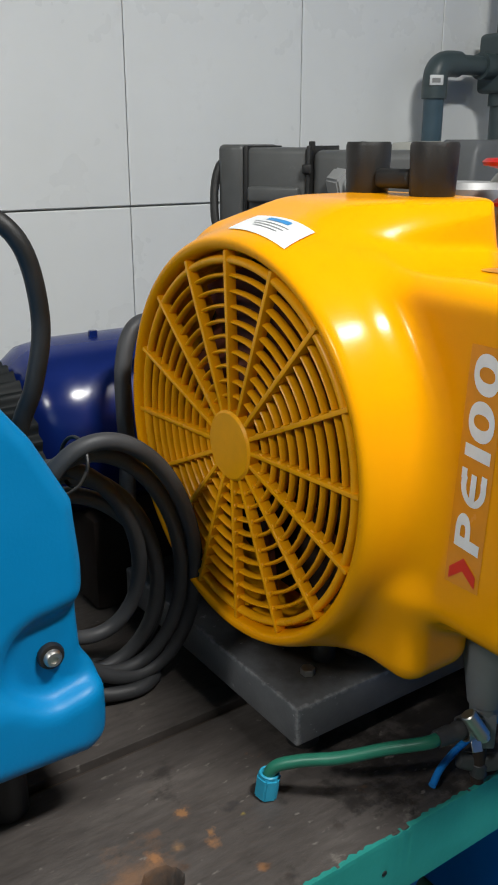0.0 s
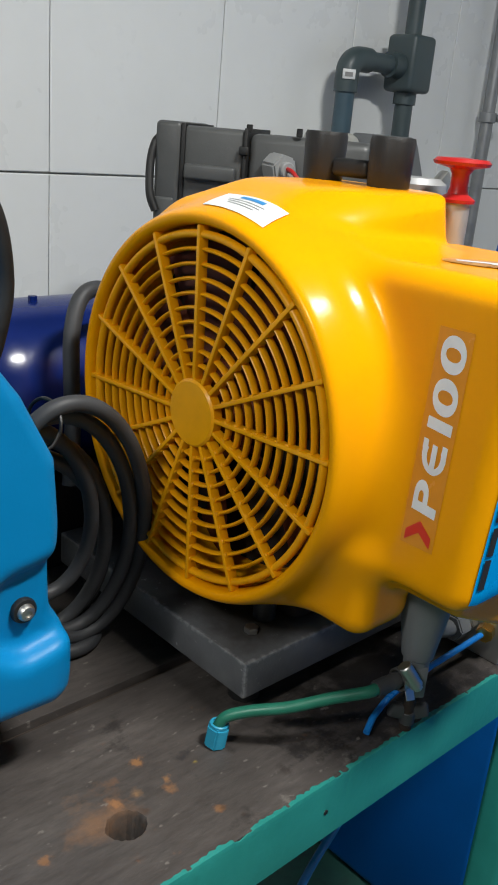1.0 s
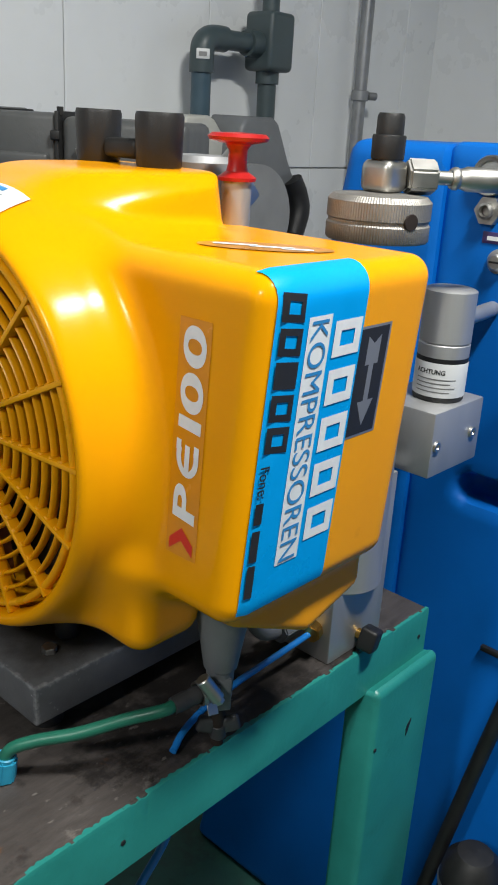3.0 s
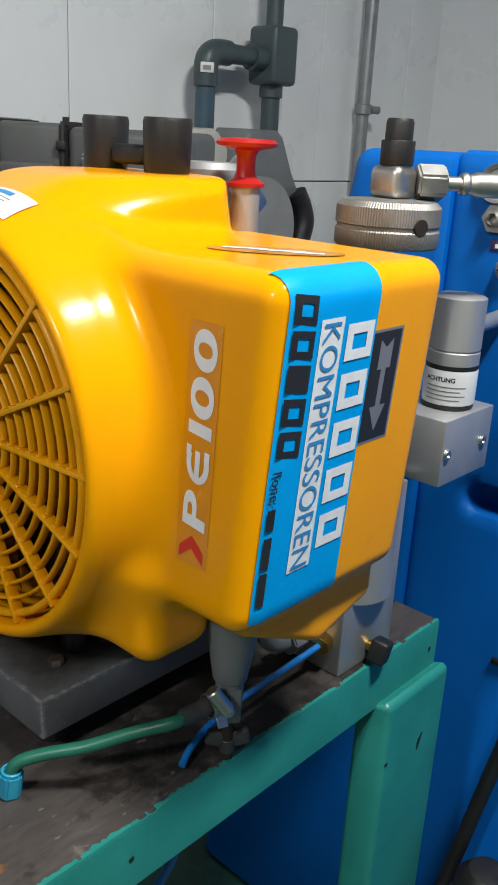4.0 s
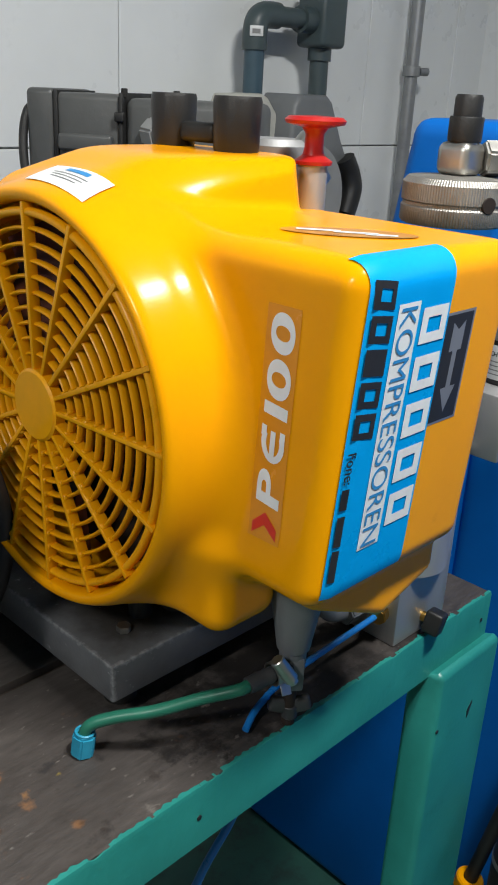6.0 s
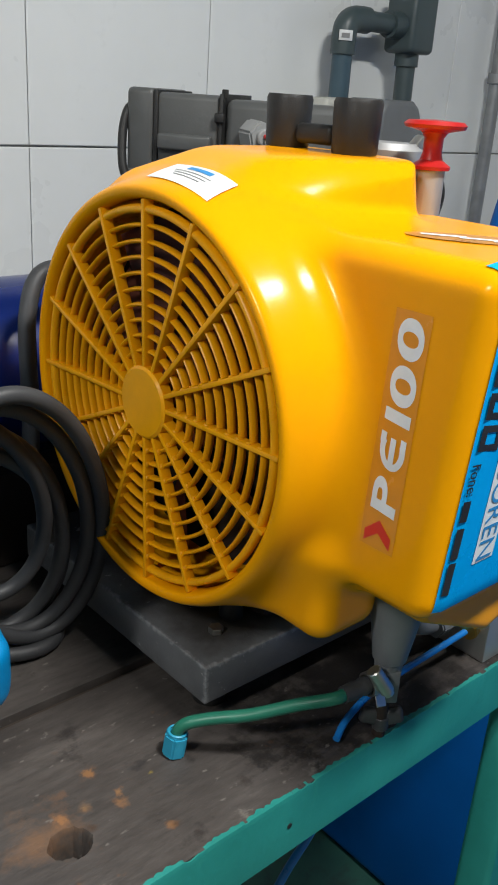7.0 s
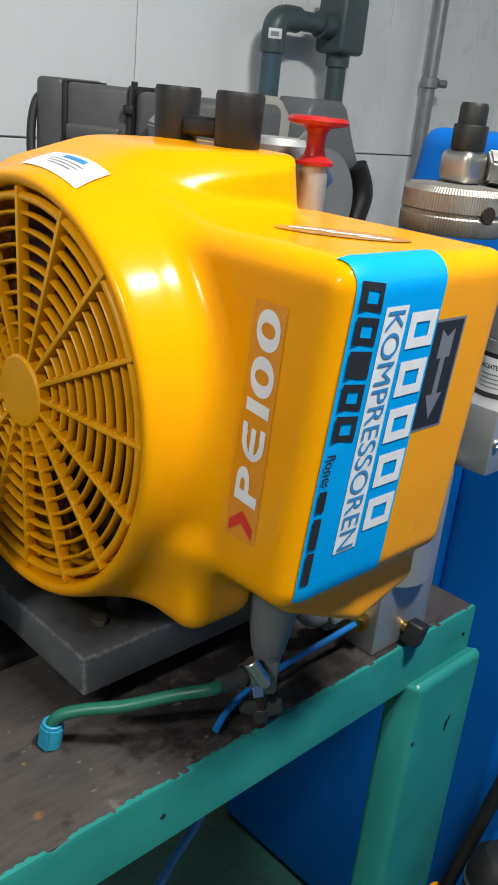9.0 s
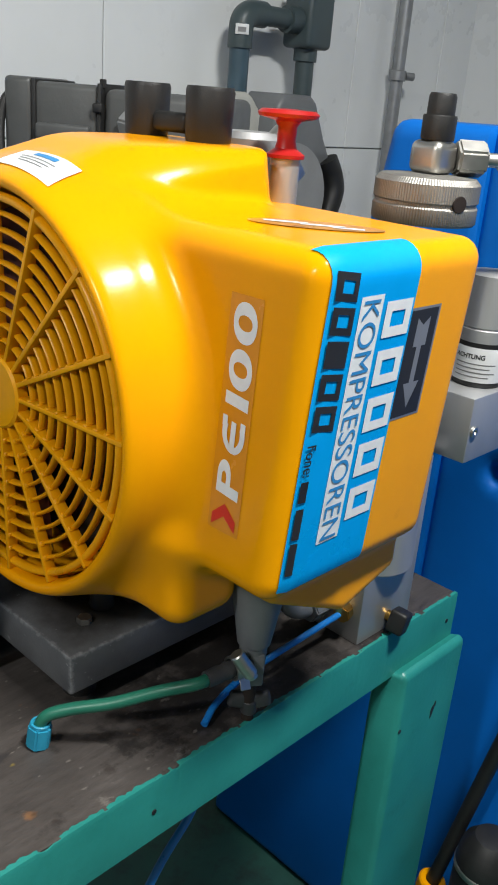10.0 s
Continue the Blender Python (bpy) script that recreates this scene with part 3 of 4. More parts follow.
rib = part("rib", rib_mesh(), GRILLE)
for k in range(16):
    ob = rib if k == 0 else new("rib", rib.data)
    adopt(ob, guard)
    ob.matrix_parent_inverse = Matrix.Identity(4)
    ob.matrix_basis = Matrix.Translation((0, CY, CZ)) @ pose(0, 0, 0, -RIB_A + 22.5 * k, 0, 0)
for rr in RING_R:
    part("ring", lathe([(rr + 0.0019 * math.cos(a), 0.0044 * math.sin(a)) for a in np.linspace(0, 2 * math.pi, 13)], (0.4000, CY, CZ), (1, 0, 0), 96), GRILLE, guard)
part("hub_cap", lathe([(0, -0.004), (0.0295, -0.004), (0.0318, -0.002), (0.0318, 0.007), (0, 0.007)], (0.3945, CY, CZ), (1, 0, 0), 48), GRILLE, guard, "plain round yellow hub cap")

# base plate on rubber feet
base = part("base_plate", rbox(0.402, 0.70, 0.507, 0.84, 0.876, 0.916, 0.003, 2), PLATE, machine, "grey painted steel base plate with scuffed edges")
for fx, fy in ((0.435, 0.54), (0.675, 0.54), (0.435, 0.81), (0.675, 0.81)):
    part("foot", cyl((fx, fy, BZ), (0, 0, 1), 0.016, 0.0275), BLACK, machine)
part("bolt", hexagon((0.445, 0.547, 0.916), (0, 0, 1), 0.013, 0.006), STEEL, machine)
part("engine_block", rbox(0.49, 0.66, 0.53, 0.77, 0.9165, 1.06, 0.012), DARK, machine, "dark engine block under the shroud")
for sx, sy in ((0.475, 0.56), (0.475, 0.68)):
    part("mount", cyl((sx, sy, 0.916), (0, 0, 1), 0.012, 0.05), BLACK, machine)

# carrying handle: two grips and a bar
for ky in (0.555, 0.639):
    part("grip", lathe([(0, 0), (0.0185, 0), (0.0200, 0.003), (0.0212, 0.043), (0.0200, 0.0465), (0.0165, 0.0465), (0.0155, 0.045), (0, 0.045)], (0.577, ky, 1.3455), (0, 0, 1), 36), BLACK, machine, "black rubber handle end")
part("handle_bar", turned(rbox(-0.011, 0.011, 0.575, 0.62, -0.009, 0.008, 0.005, 3), pose(0.577, 0, 1.361)), BLACK, machine)
# red filler plug
filler = part("filler_neck", cyl((0.636, 0.517, 1.27), (0, 0, 1), 0.0135, 0.070, 0.002), ALU, machine, "silver oil filler neck")
part("filler_knob", lathe([(0, 0), (0.017, 0), (0.0175, 0.003), (0.010, 0.008), (0.0085, 0.014), (0.0085, 0.026), (0.012, 0.031), (0.026, 0.034), (0.0275, 0.037), (0.024, 0.040), (0, 0.041)], (0.636, 0.517, 1.3385), (0, 0, 1), 36), RED, filler, "red plastic T-shaped filler knob")


# ---- prints on the shroud ----
def left_place(uv, lift):
    """u along y towards the front, v up, on the face beside the fan."""
    P = np.stack([np.full(len(uv), 0.33), uv[:, 0], uv[:, 1]], 1)
    H = cast(shroud_field, P, np.tile((1.0, 0, 0), (len(uv), 1)))
    H[:, 0] -= lift
    return H


ROLL_C = (0.45, 1.175)
_th = np.linspace(radians(100), radians(222), 400)
_pr = cast(shroud_field, np.stack([np.full(400, 0.53), ROLL_C[0] + 0.4 * np.cos(_th), ROLL_C[1] + 0.4 * np.sin(_th)], 1), np.stack([np.zeros(400), -np.cos(_th), -np.sin(_th)], 1))
_arc = np.concatenate([[0], np.cumsum(np.linalg.norm(np.diff(_pr, axis=0), axis=1))])
_arc0 = float(np.interp(-0.329, -_pr[_pr[:, 2] > 1.24][:, 1], _arc[_pr[:, 2] > 1.24]))


def front_place(uv, lift):
    """u along x, v the way down from the top edge over the front."""
    th = np.interp(uv[:, 1] + _arc0, _arc, _th)
    D = np.stack([np.zeros(len(uv)), -np.cos(th), -np.sin(th)], 1)
    z = np.interp(uv[:, 1] + _arc0, _arc, _pr[:, 2])
    P = np.stack([uv[:, 0] + LEAN_X * (z - 1.175), ROLL_C[0] + 0.4 * np.cos(th), ROLL_C[1] + 0.4 * np.sin(th)], 1)
    H = cast(shroud_field, P, D)
    e = 1e-4
    f0 = shroud_field(H)
    N = np.stack([(shroud_field(H + np.eye(3)[i] * e) - f0) / e for i in range(3)], -1)
    N = N / np.maximum(np.linalg.norm(N, axis=-1, keepdims=True), 0.3)
    return H + N * lift


def top_place(uv, lift):
    P = np.stack([uv[:, 0], uv[:, 1], np.full(len(uv), 1.45)], 1)
    H = cast(shroud_field, P, np.tile((0, 0, -1.0), (len(uv), 1)))
    H[:, 2] += lift
    return H


def print_on(name, patch, place, lift, material, parent, label="", move=None):
    V, F = patch
    V = np.array(V, float)
    if move is not None:
        V = move(V)
    return part(name, (place(V, lift), F), material, parent, label)


def up_left(V, v0):
    # letters read upwards, their tops towards the fan; the whole label leans
    return np.stack([0.3568 + V[:, 1] + 0.008 * (v0 - 1.08 + V[:, 0]), v0 + 0.0125 + V[:, 0]], 1)


def fitted(word, length, height, extra=0.0006):
    V, F = flat_text(word, 0.04, extra)
    return np.stack([V[:, 0] * length / V[:, 0].max() + 0.0 * V[:, 1], V[:, 1] * height / V[:, 1].max()], 1), F


def slanted(V, s=0.22):
    return np.stack([V[:, 0] + s * V[:, 1], V[:, 1]], 1)


def round_back(w, h, t, n=14):
    """The round back of a letter E."""
    V = []
    for i in range(n + 1):
        a = radians(62 + 236 * i / n)
        for q in (0.0, t):
            V.append((w * 0.56 + (w * 0.56 - q) * math.cos(a), h * 0.5 + (h * 0.5 - q) * math.sin(a)))
    return np.array(V), [(2 * i, 2 * i + 1, 2 * i + 3, 2 * i + 2) for i in range(n)]


def e_bars(w, h, t):
    """The three bars of the same letter."""
    V, F = [], []
    for x0, x1, z0 in ((0.66 * w, 0.96 * w, 0.0), (0.66 * w, 0.96 * w, h - t), (0.8 * t, 0.88 * w, (h - t) / 2)):
        F.append(tuple(range(len(V), len(V) + 4)))
        V += [(x0, z0), (x1, z0), (x1, z0 + t), (x0, z0 + t)]
    return np.array(V), F


pe = print_on("model_label", grid_patch(-0.003, 0.171, -0.0035, 0.0275, 18, 5), left_place, 0.0005, FILM, machine, "orange film label with white model number", lambda V: up_left(V, 1.080))
for word, v0, length in (("P", 1.1045, 0.026), ("E", 1.137, 0.027), ("1", 1.1715, 0.009), ("0", 1.184, 0.0285), ("0", 1.2165, 0.0285)):
    print_on("letter", round_back(length, 0.0225, 0.0048) if word == "E" else fitted(word, length, 0.0225, 0.0012), left_place, 0.0010, WHITE_INK, pe, "", lambda V, v0=v0: up_left(slanted(V, 0.12), v0))
    if word == "E":
        print_on("letter", e_bars(length, 0.0225, 0.0048), left_place, 0.0014, WHITE_INK, pe, "", lambda V, v0=v0: up_left(slanted(V, 0.12), v0))
print_on("chevron", (np.array([(0, 0), (0.009, 0.0), (0.0195, 0.012), (0.009, 0.024), (0, 0.024), (0.0095, 0.012)]), [(0, 1, 2, 5), (5, 2, 3, 4)]), left_place, 0.0010, RED_INK, pe, "red chevron", lambda V: up_left(V, 1.080))

def at_height(z):
    """The way down from the sticker's upper end to the height z on the front."""
    k = (_pr[:, 2] > 1.05) & (_pr[:, 1] < 0.325)
    return float(np.interp(-z, -_pr[k][:, 2], _arc[k])) - _arc0


tape = print_on("sticker", grid_patch(0.4545, 0.5495, 0.0, at_height(1.056) , 10, 50), front_place, 0.0011, STICKER, machine, "sky blue vinyl sticker with white and black print")


def down(V, x0, v0):
    # letters read downwards, their tops towards larger x
    return np.stack([x0 + V[:, 1], v0 + V[:, 0]], 1)


def frame_shape(w, h, t):
    """A plain hollow block."""
    o = [(0, 0), (w, 0), (w, h), (0, h)]
    i = [(t, t), (w - t, t), (w - t, h - t), (t, h - t)]
    return np.array(o + i), [(k, (k + 1) % 4, 4 + (k + 1) % 4, 4 + k) for k in range(4)]


vt, vb = at_height(1.265), at_height(1.090)
pitch = (vb - vt) / 5
for k in range(5):
    print_on("white_mark", frame_shape(pitch * 0.74, 0.031, 0.0075), front_place, 0.0017, WHITE_INK, tape, "", lambda V, k=k: down(V, 0.5155, vt + pitch * k))
vt2 = at_height(1.271)
print_on("white_band", grid_patch(0, 0.183, 0, 0.025, 16, 2), front_place, 0.0016, WHITE_INK, tape, "", lambda V: down(V, 0.4855, vt2))
print_on("lettering", fitted("KOMPRESSOREN", 0.178, 0.0185, 0.0), front_place, 0.0021, BLUE_INK, tape, "blue lettering", lambda W: down(W, 0.4885, vt2 + 0.003))
vt3 = at_height(1.290)
for k in range(5):
    print_on("black_mark", frame_shape(0.0185, 0.022, 0.0050) if k != 2 else grid_patch(0, 0.0185, 0, 0.022, 2, 2), front_place, 0.0017, BLACK_INK, tape, "", lambda V, k=k: down(slanted(V, 0.15), 0.4580, vt3 + 0.0225 * k))
vt4 = at_height(1.172)
print_on("lettering", fitted("Fone:", 0.023, 0.0075, 0.0003), front_place, 0.0019, BLACK_INK, tape, "small black lettering", lambda W: down(W, 0.4570, vt4))
for v0, v1 in ((0.027, 0.043), (0.048, 0.072), (0.075, 0.101)):
    print_on("number_bar", grid_patch(0, v1 - v0, 0, 0.0065, 3, 1), front_place, 0.0017, BLACK_INK, tape, "", lambda V, v0=v0: down(V, 0.4572, vt4 + v0))
va, vc = at_height(1.256), at_height(1.170)
arrow = print_on("arrow_plate", grid_patch(0.538, 0.588, va, vc, 4, 8), front_place, 0.0003, SILVER_INK, machine, "black plate with a grey arrow pointing down")
print_on("plate_face", grid_patch(0.538, 0.5855, va + 0.002, vc - 0.002, 4, 8), front_place, 0.00045, BLACK_INK, arrow)
print_on("arrow", (np.array([(0.0, 0.0), (0.008, 0.006), (0.016, 0.0), (0.016, 0.022), (0.011, 0.022), (0.011, 0.050), (0.018, 0.050), (0.008, 0.070), (-0.002, 0.050), (0.005, 0.050), (0.005, 0.022), (0.0, 0.022)]),
                    [(0, 1, 2, 3, 4, 10, 11), (4, 5, 9, 10), (5, 6, 7, 8, 9)]), front_place, 0.00055, SILVER_INK, arrow, "", lambda V: V + np.array([0.5605, va + 0.008]))



def card_place(V):
    # corner, along the rim, and up the slope
    o, e, f = np.array([0.4035, 0.538]), np.array([0.0, 0.078]), np.array([0.034, 0.005])
    return o + V[:, :1] * e + V[:, 1:] * f


card = print_on("paper_label", grid_patch(0, 1, 0, 1, 10, 6), top_place, 0.0014, PAPER, machine, "white paper label with faded print", card_place)
print_on("blue_bar", grid_patch(0.30, 0.68, 0.70, 0.86, 6, 2), top_place, 0.0018, BLUE_INK, card, "", card_place)
for k, (u0, u1) in enumerate(((0.22, 0.80), (0.25, 0.76), (0.30, 0.72))):
    print_on("print_bar", grid_patch(u0, u1, 0.55 - 0.12 * k, 0.58 - 0.12 * k, 6, 1), top_place, 0.0018, SILVER_INK, card, "", card_place)
OVAL_A = radians(-50.1)


def oval_place(V):
    c, s = math.cos(OVAL_A), math.sin(OVAL_A)
    return np.stack([0.544 + c * V[:, 0] - s * V[:, 1], 0.397 + s * V[:, 0] + c * V[:, 1]], 1)


oval = print_on("oval_label", (np.array([(0.052 * math.cos(a), 0.021 * math.sin(a)) for a in np.linspace(0, 2 * math.pi, 28, endpoint=False)]), [tuple(range(28))]), top_place, 0.0008, BROWN_FILM, machine, "faded brownish orange oval label", oval_place)
for k, (u0, u1) in enumerate(((-0.040, -0.006), (-0.012, 0.022), (0.012, 0.036))):
    print_on("white_bar", grid_patch(u0, u1, -0.001 - 0.005 * k, 0.0065 - 0.005 * k, 6, 2), top_place, 0.0012, WHITE_INK, oval, "", oval_place)

# ---- blue cabinet ----
CAB_X = 1.05
cabinet = thing("cabinet", (1.4, 0.3, 0), "tall deep blue moulded plastic cabinet beside the bench", "cabinet")


def cabinet_back(P):
    x, y, z = P[..., 0], P[..., 1], P[..., 2]
    Q = P.copy()
    Q[..., 1] = y - (1.37 - z) * 0.17
    d = d_box(Q, (CAB_X, 0.0, 0.0), (1.75, 0.706, 1.376), 0.02)
    return np.maximum(d, 0.552 - y + 0.012 * np.clip((z - 1.0) / 0.02, 0, 1) * 0)


def cabinet_front(P):
    d = d_box(P, (CAB_X + 0.010, -0.5, 0.0), (1.75, 0.558, 1.380), 0.016)
    slot = d_box(P, (CAB_X - 0.1, 0.30, 0.918), (CAB_X + 0.07, 0.478, 0.958), 0.019)
    return carve(d, slot, 0.014)


part("side_shell", field_mesh(cabinet_back, (1.02, 0.52, -0.02), (1.78, 1.0, 1.40), 0.010), CAB_BLUE, cabinet)
part("front_shell", field_mesh(cabinet_front, (1.03, -0.53, -0.02), (1.78, 0.59, 1.40), 0.010), CAB_BLUE, cabinet, "blue front shell with a grip slot")
part("band", rbox(CAB_X + 0.002, CAB_X + 0.0095, 0.20, 0.40, 0.713, 0.722, 0.002), BLACK, cabinet, "thin black seam strip")

FACE = CAB_X + 0.010
gauge = part("pressure_gauge", lathe([(0, 0.004), (0.0175, 0.004), (0.0185, 0.011), (0.0225, 0.012), (0.0240, 0.009), (0.0240, -0.002)], (FACE, 0.489, 1.343), (-1, 0, 0), 40), STEEL, cabinet, "round pressure gauge with a bright steel bezel")
part("dial", lathe([(0, 0), (0.0176, 0), (0.0176, 0.0012), (0, 0.0012)], (FACE - 0.0042, 0.489, 1.343), (-1, 0, 0), 32), PAPER, gauge, "pale dial")
port = part("hose_port", hexagon((FACE + 0.001, 0.486, 1.302), (-1, 0, 0), 0.032, 0.010), STEEL, cabinet, "bright steel hose port")
part("port_socket", lathe([(0.006, 0.0), (0.0095, 0.0), (0.0100, 0.007), (0.0070, 0.008), (0.006, 0.002)], (FACE - 0.009, 0.486, 1.302), (-1, 0, 0), 24), STEEL, port)
part("name_strip", rbox(FACE - 0.0015, FACE + 0.002, 0.425, 0.491, 1.263, 1.277, 0.0008), surface("dark_violet_print", (0.05, 0.03, 0.12), 0.4), cabinet, "narrow dark violet strip")
part("name_bars", rbox(FACE - 0.0022, FACE - 0.0014, 0.430, 0.484, 1.267, 1.272, 0), PAPER, cabinet)
screw_cap = part("round_knob", lathe([(0, 0.014), (0.008, 0.014), (0.011, 0.011), (0.0115, 0.005), (0.0150, 0.004), (0.0155, -0.001)], (FACE, 0.464, 1.243), (-1, 0, 0), 28), STEEL, cabinet, "bright steel knob")
part("knob_slot", rbox(FACE - 0.0150, FACE - 0.0135, 0.4570, 0.4710, 1.2418, 1.2442, 0.0003), BLACK, screw_cap)

# ---- pale blue machine cover ----
cover = thing("machine_cover", (0.05, 0.6, BZ), "bright blue plastic cover of a second compressor on the bench", "machine cover")
OUTLINE = [(-0.2, 1.36), (0.03, 1.36), (0.11, 1.31), (0.166, 1.239), (0.199, 1.195), (0.226, 1.143), (0.230, 1.09), (0.2285, 1.045), (0.230, 1.01), (0.2315, 0.955), (0.222, 0.93), (0.16, 0.932), (-0.2, 0.937)]


def d_poly(px, pz, poly):
    d = np.full(px.shape, 1e9)
    s = np.ones(px.shape)
    n = len(poly)
    for i in range(n):
        ax, az = poly[i]
        bx, bz = poly[i - 1]
        ex, ez = bx - ax, bz - az
        wx, wz = px - ax, pz - az
        t = np.clip((wx * ex + wz * ez) / (ex * ex + ez * ez), 0, 1)
        d = np.minimum(d, (wx - ex * t) ** 2 + (wz - ez * t) ** 2)
        c = np.stack([pz >= az, pz < bz, ex * wz > ez * wx])
        s = np.where(c.all(0) | (~c).all(0), -s, s)
    return s * np.sqrt(d)


def cover_field(P):
    x, y, z = P[..., 0], P[..., 1], P[..., 2]
    a = d_poly(x, z, OUTLINE) + 0.012
    b = np.abs(y - 0.69) - 0.14 + 0.012
    d = np.hypot(np.maximum(a, 0), np.maximum(b, 0)) + np.minimum(np.maximum(a, b), 0) - 0.012
    foot = d_box(P, (0.13, 0.547, 0.928), (0.2415, 0.83, 0.998), 0.016)
    d = blend(d, foot, 0.02)
    t = np.clip((x - 0.201) / 0.08, 0, 1)
    pocket = -blend(0.036 - np.hypot(x - 0.201 - 0.08 * t, z - 1.017 - 0.018 * t), 0.562 - y, 0.012)
    return carve(d, pocket, 0.016)


part("shell", field_mesh(cover_field, (-0.22, 0.53, 0.91), (0.27, 0.85, 1.38), 0.004), SKY_BLUE, cover)
bolt = part("washer", lathe([(0.005, 0), (0.0105, 0.0), (0.0110, 0.003), (0.0100, 0.006), (0.0070, 0.0065), (0.005, 0.003)], (0.201, 0.563, 1.018), (0, -1, 0), 28), BLACK, cover, "black rubber washer")
part("bolt_head", lathe([(0, 0.0095), (0.003, 0.0095), (0.0032, 0.011), (0.0056, 0.0105), (0.0072, 0.008), (0.0075, 0.004)], (0.201, 0.563, 1.018), (0, -1, 0), 28), STEEL, bolt, "steel button-head bolt")
for fx, fy in ((-0.1, 0.61), (0.17, 0.61), (-0.1, 0.79), (0.17, 0.79)):
    part("foot", cyl((fx, fy, BZ), (0, 0, 1), 0.018, 0.088), BLACK, cover)

# ---- dark blue motor ----
motor = thing("electric_motor", (0.45, 0.97, BZ), "dark blue enamelled electric motor with a rounded end", "electric motor")
MX, MY, MZ = 0.435, 0.965, 1.062
part("housing", lathe([(0, -0.125), (0.05, -0.123), (0.085, -0.112), (0.103, -0.088), (0.109, -0.055), (0.109, 0.16), (0.09, 0.18), (0, 0.18)], (MX, MY, MZ), (1, 0, 0), 64), MOTOR_BLUE, motor)
part("mounting_foot", rbox(MX - 0.06, MX + 0.15, MY - 0.10, MY + 0.10, BZ, MZ - 0.09, 0.01), DARK, motor)
part("eye_bolt", hexagon((MX - 0.005, MY - 0.01, MZ + 0.107), (0, 0, 1), 0.010, 0.008), MOTOR_BLUE, motor)
vent = part("fan_cowl", lathe([(0, 0), (0.09, 0), (0.104, 0.006), (0.112, 0.022), (0.114, 0.060), (0.0, 0.060)], (0.256, 0.95, 1.04), (1, 0, 0), 288, lobes=36, depth=0.055), COWL, motor, "black ribbed fan cowl")
for k in range(9):
    part("vent_rib", rbox(0.258, 0.265, 0.95 - 0.08, 0.95 + 0.08, 1.04 - 0.075 + 0.018 * k, 1.04 - 0.069 + 0.018 * k, 0.001, 1), BLACK, vent)

# ---- cable coil ----
coil = thing("cable_coil", (0.33, 0.66, BZ), "coiled thick dark grey rubber cable leaning against the fan guard", "cable")


def coil_points(cx, cy, cz, ry, rz, a0, a1, lean, n=40, wob=0.0, seed=0):
    out = []
    for i in range(n + 1):
        a = radians(a0 + (a1 - a0) * i / n)
        w = 1 + wob * math.sin(2 * a + seed)
        z = cz + rz * w * math.sin(a)
        x = cx + ry * w * math.cos(a) - 0.27 * (z - cz)
        y = cy + lean * math.cos(a) - 0.28 * (z - cz)
        out.append((x, y, max(z, BZ + 0.009)))
    return out


LOOPS = [(0.311, 0.660, 1.014, 0.080, 0.146, 0.0), (0.300, 0.668, 1.012, 0.078, 0.138, 0.6), (0.269, 0.672, 1.034, 0.064, 0.106, 2.2),
         (0.285, 0.694, 0.988, 0.080, 0.116, 3.0), (0.279, 0.684, 1.002, 0.079, 0.128, 1.3)]
for cx, cy, cz, rx, rz, sd in LOOPS:
    ring = coil_points(cx, cy, cz, rx, rz, 0, 360, 0.0, 36, 0.03, sd)
    part("loop", tube(ring[:-1] + [ring[0]], 0.0075, 14, 3), CABLE, coil)
part("loop", tube([(0.25, 0.72, 0.91), (0.29, 0.70, 0.868), (0.335, 0.69, 0.859), (0.365, 0.705, 0.859), (0.36, 0.74, 0.859), (0.30, 0.76, 0.859)], 0.0075), CABLE, coil)
tie = [(0.262 + 0.005 * math.sin(a), 0.636 + 0.0265 * math.cos(a), 1.141 + 0.0195 * math.sin(a)) for a in np.linspace(0, 2 * math.pi, 17)]
part("cable_tie", tube(tie, 0.0017, 8, 3), BLACK, coil, "black cable tie")
part("tie_tail", tube([(0.262, 0.610, 1.141), (0.252, 0.605, 1.132), (0.238, 0.606, 1.126), (0.224, 0.611, 1.124)], 0.0014, 8), BLACK, coil)
part("tail", tube([(0.384, 0.79, 1.00), (0.392, 0.80, 1.07), (0.396, 0.81, 1.12), (0.402, 0.82, 1.165), (0.418, 0.83, 1.198), (0.445, 0.84, 1.206), (0.48, 0.86, 1.19), (0.51, 0.88, 1.16)], 0.0092), CABLE, coil)
arch = thing("black_hose", (0.2, 0.72, BZ), "black rubber hose arching up behind the blue cover", "hose")
part("hose", tube([(0.12, 0.88, 1.0), (0.11, 0.86, 1.22), (0.165, 0.80, 1.335), (0.232, 0.77, 1.340), (0.272, 0.75, 1.310), (0.287, 0.75, 1.241), (0.276, 0.75, 1.18), (0.258, 0.76, 1.12), (0.250, 0.78, 0.98), (0.250, 0.79, BZ + 0.009)], 0.0088), BLACK, arch)

# ---- grey machine behind ----
grey = thing("grey_control_box", (0.75, 1.05, BZ), "grey painted control box with a black strap on a stand", "control box")
TURNED = Matrix.Translation((0.680, 1.055, 0.052)) @ pose(0, 0, 0, 0, 0, -56.5)


def boxed(name, x0, x1, y0, y1, z0, z1, r, material=None, label="", parent=None):
    """x along the long side towards the camera, y away to the right."""
    return part(name, turned(rbox(x0, x1, y0, y1, z0, z1, r, 3), TURNED), material or MACHINE, parent or grey, label)


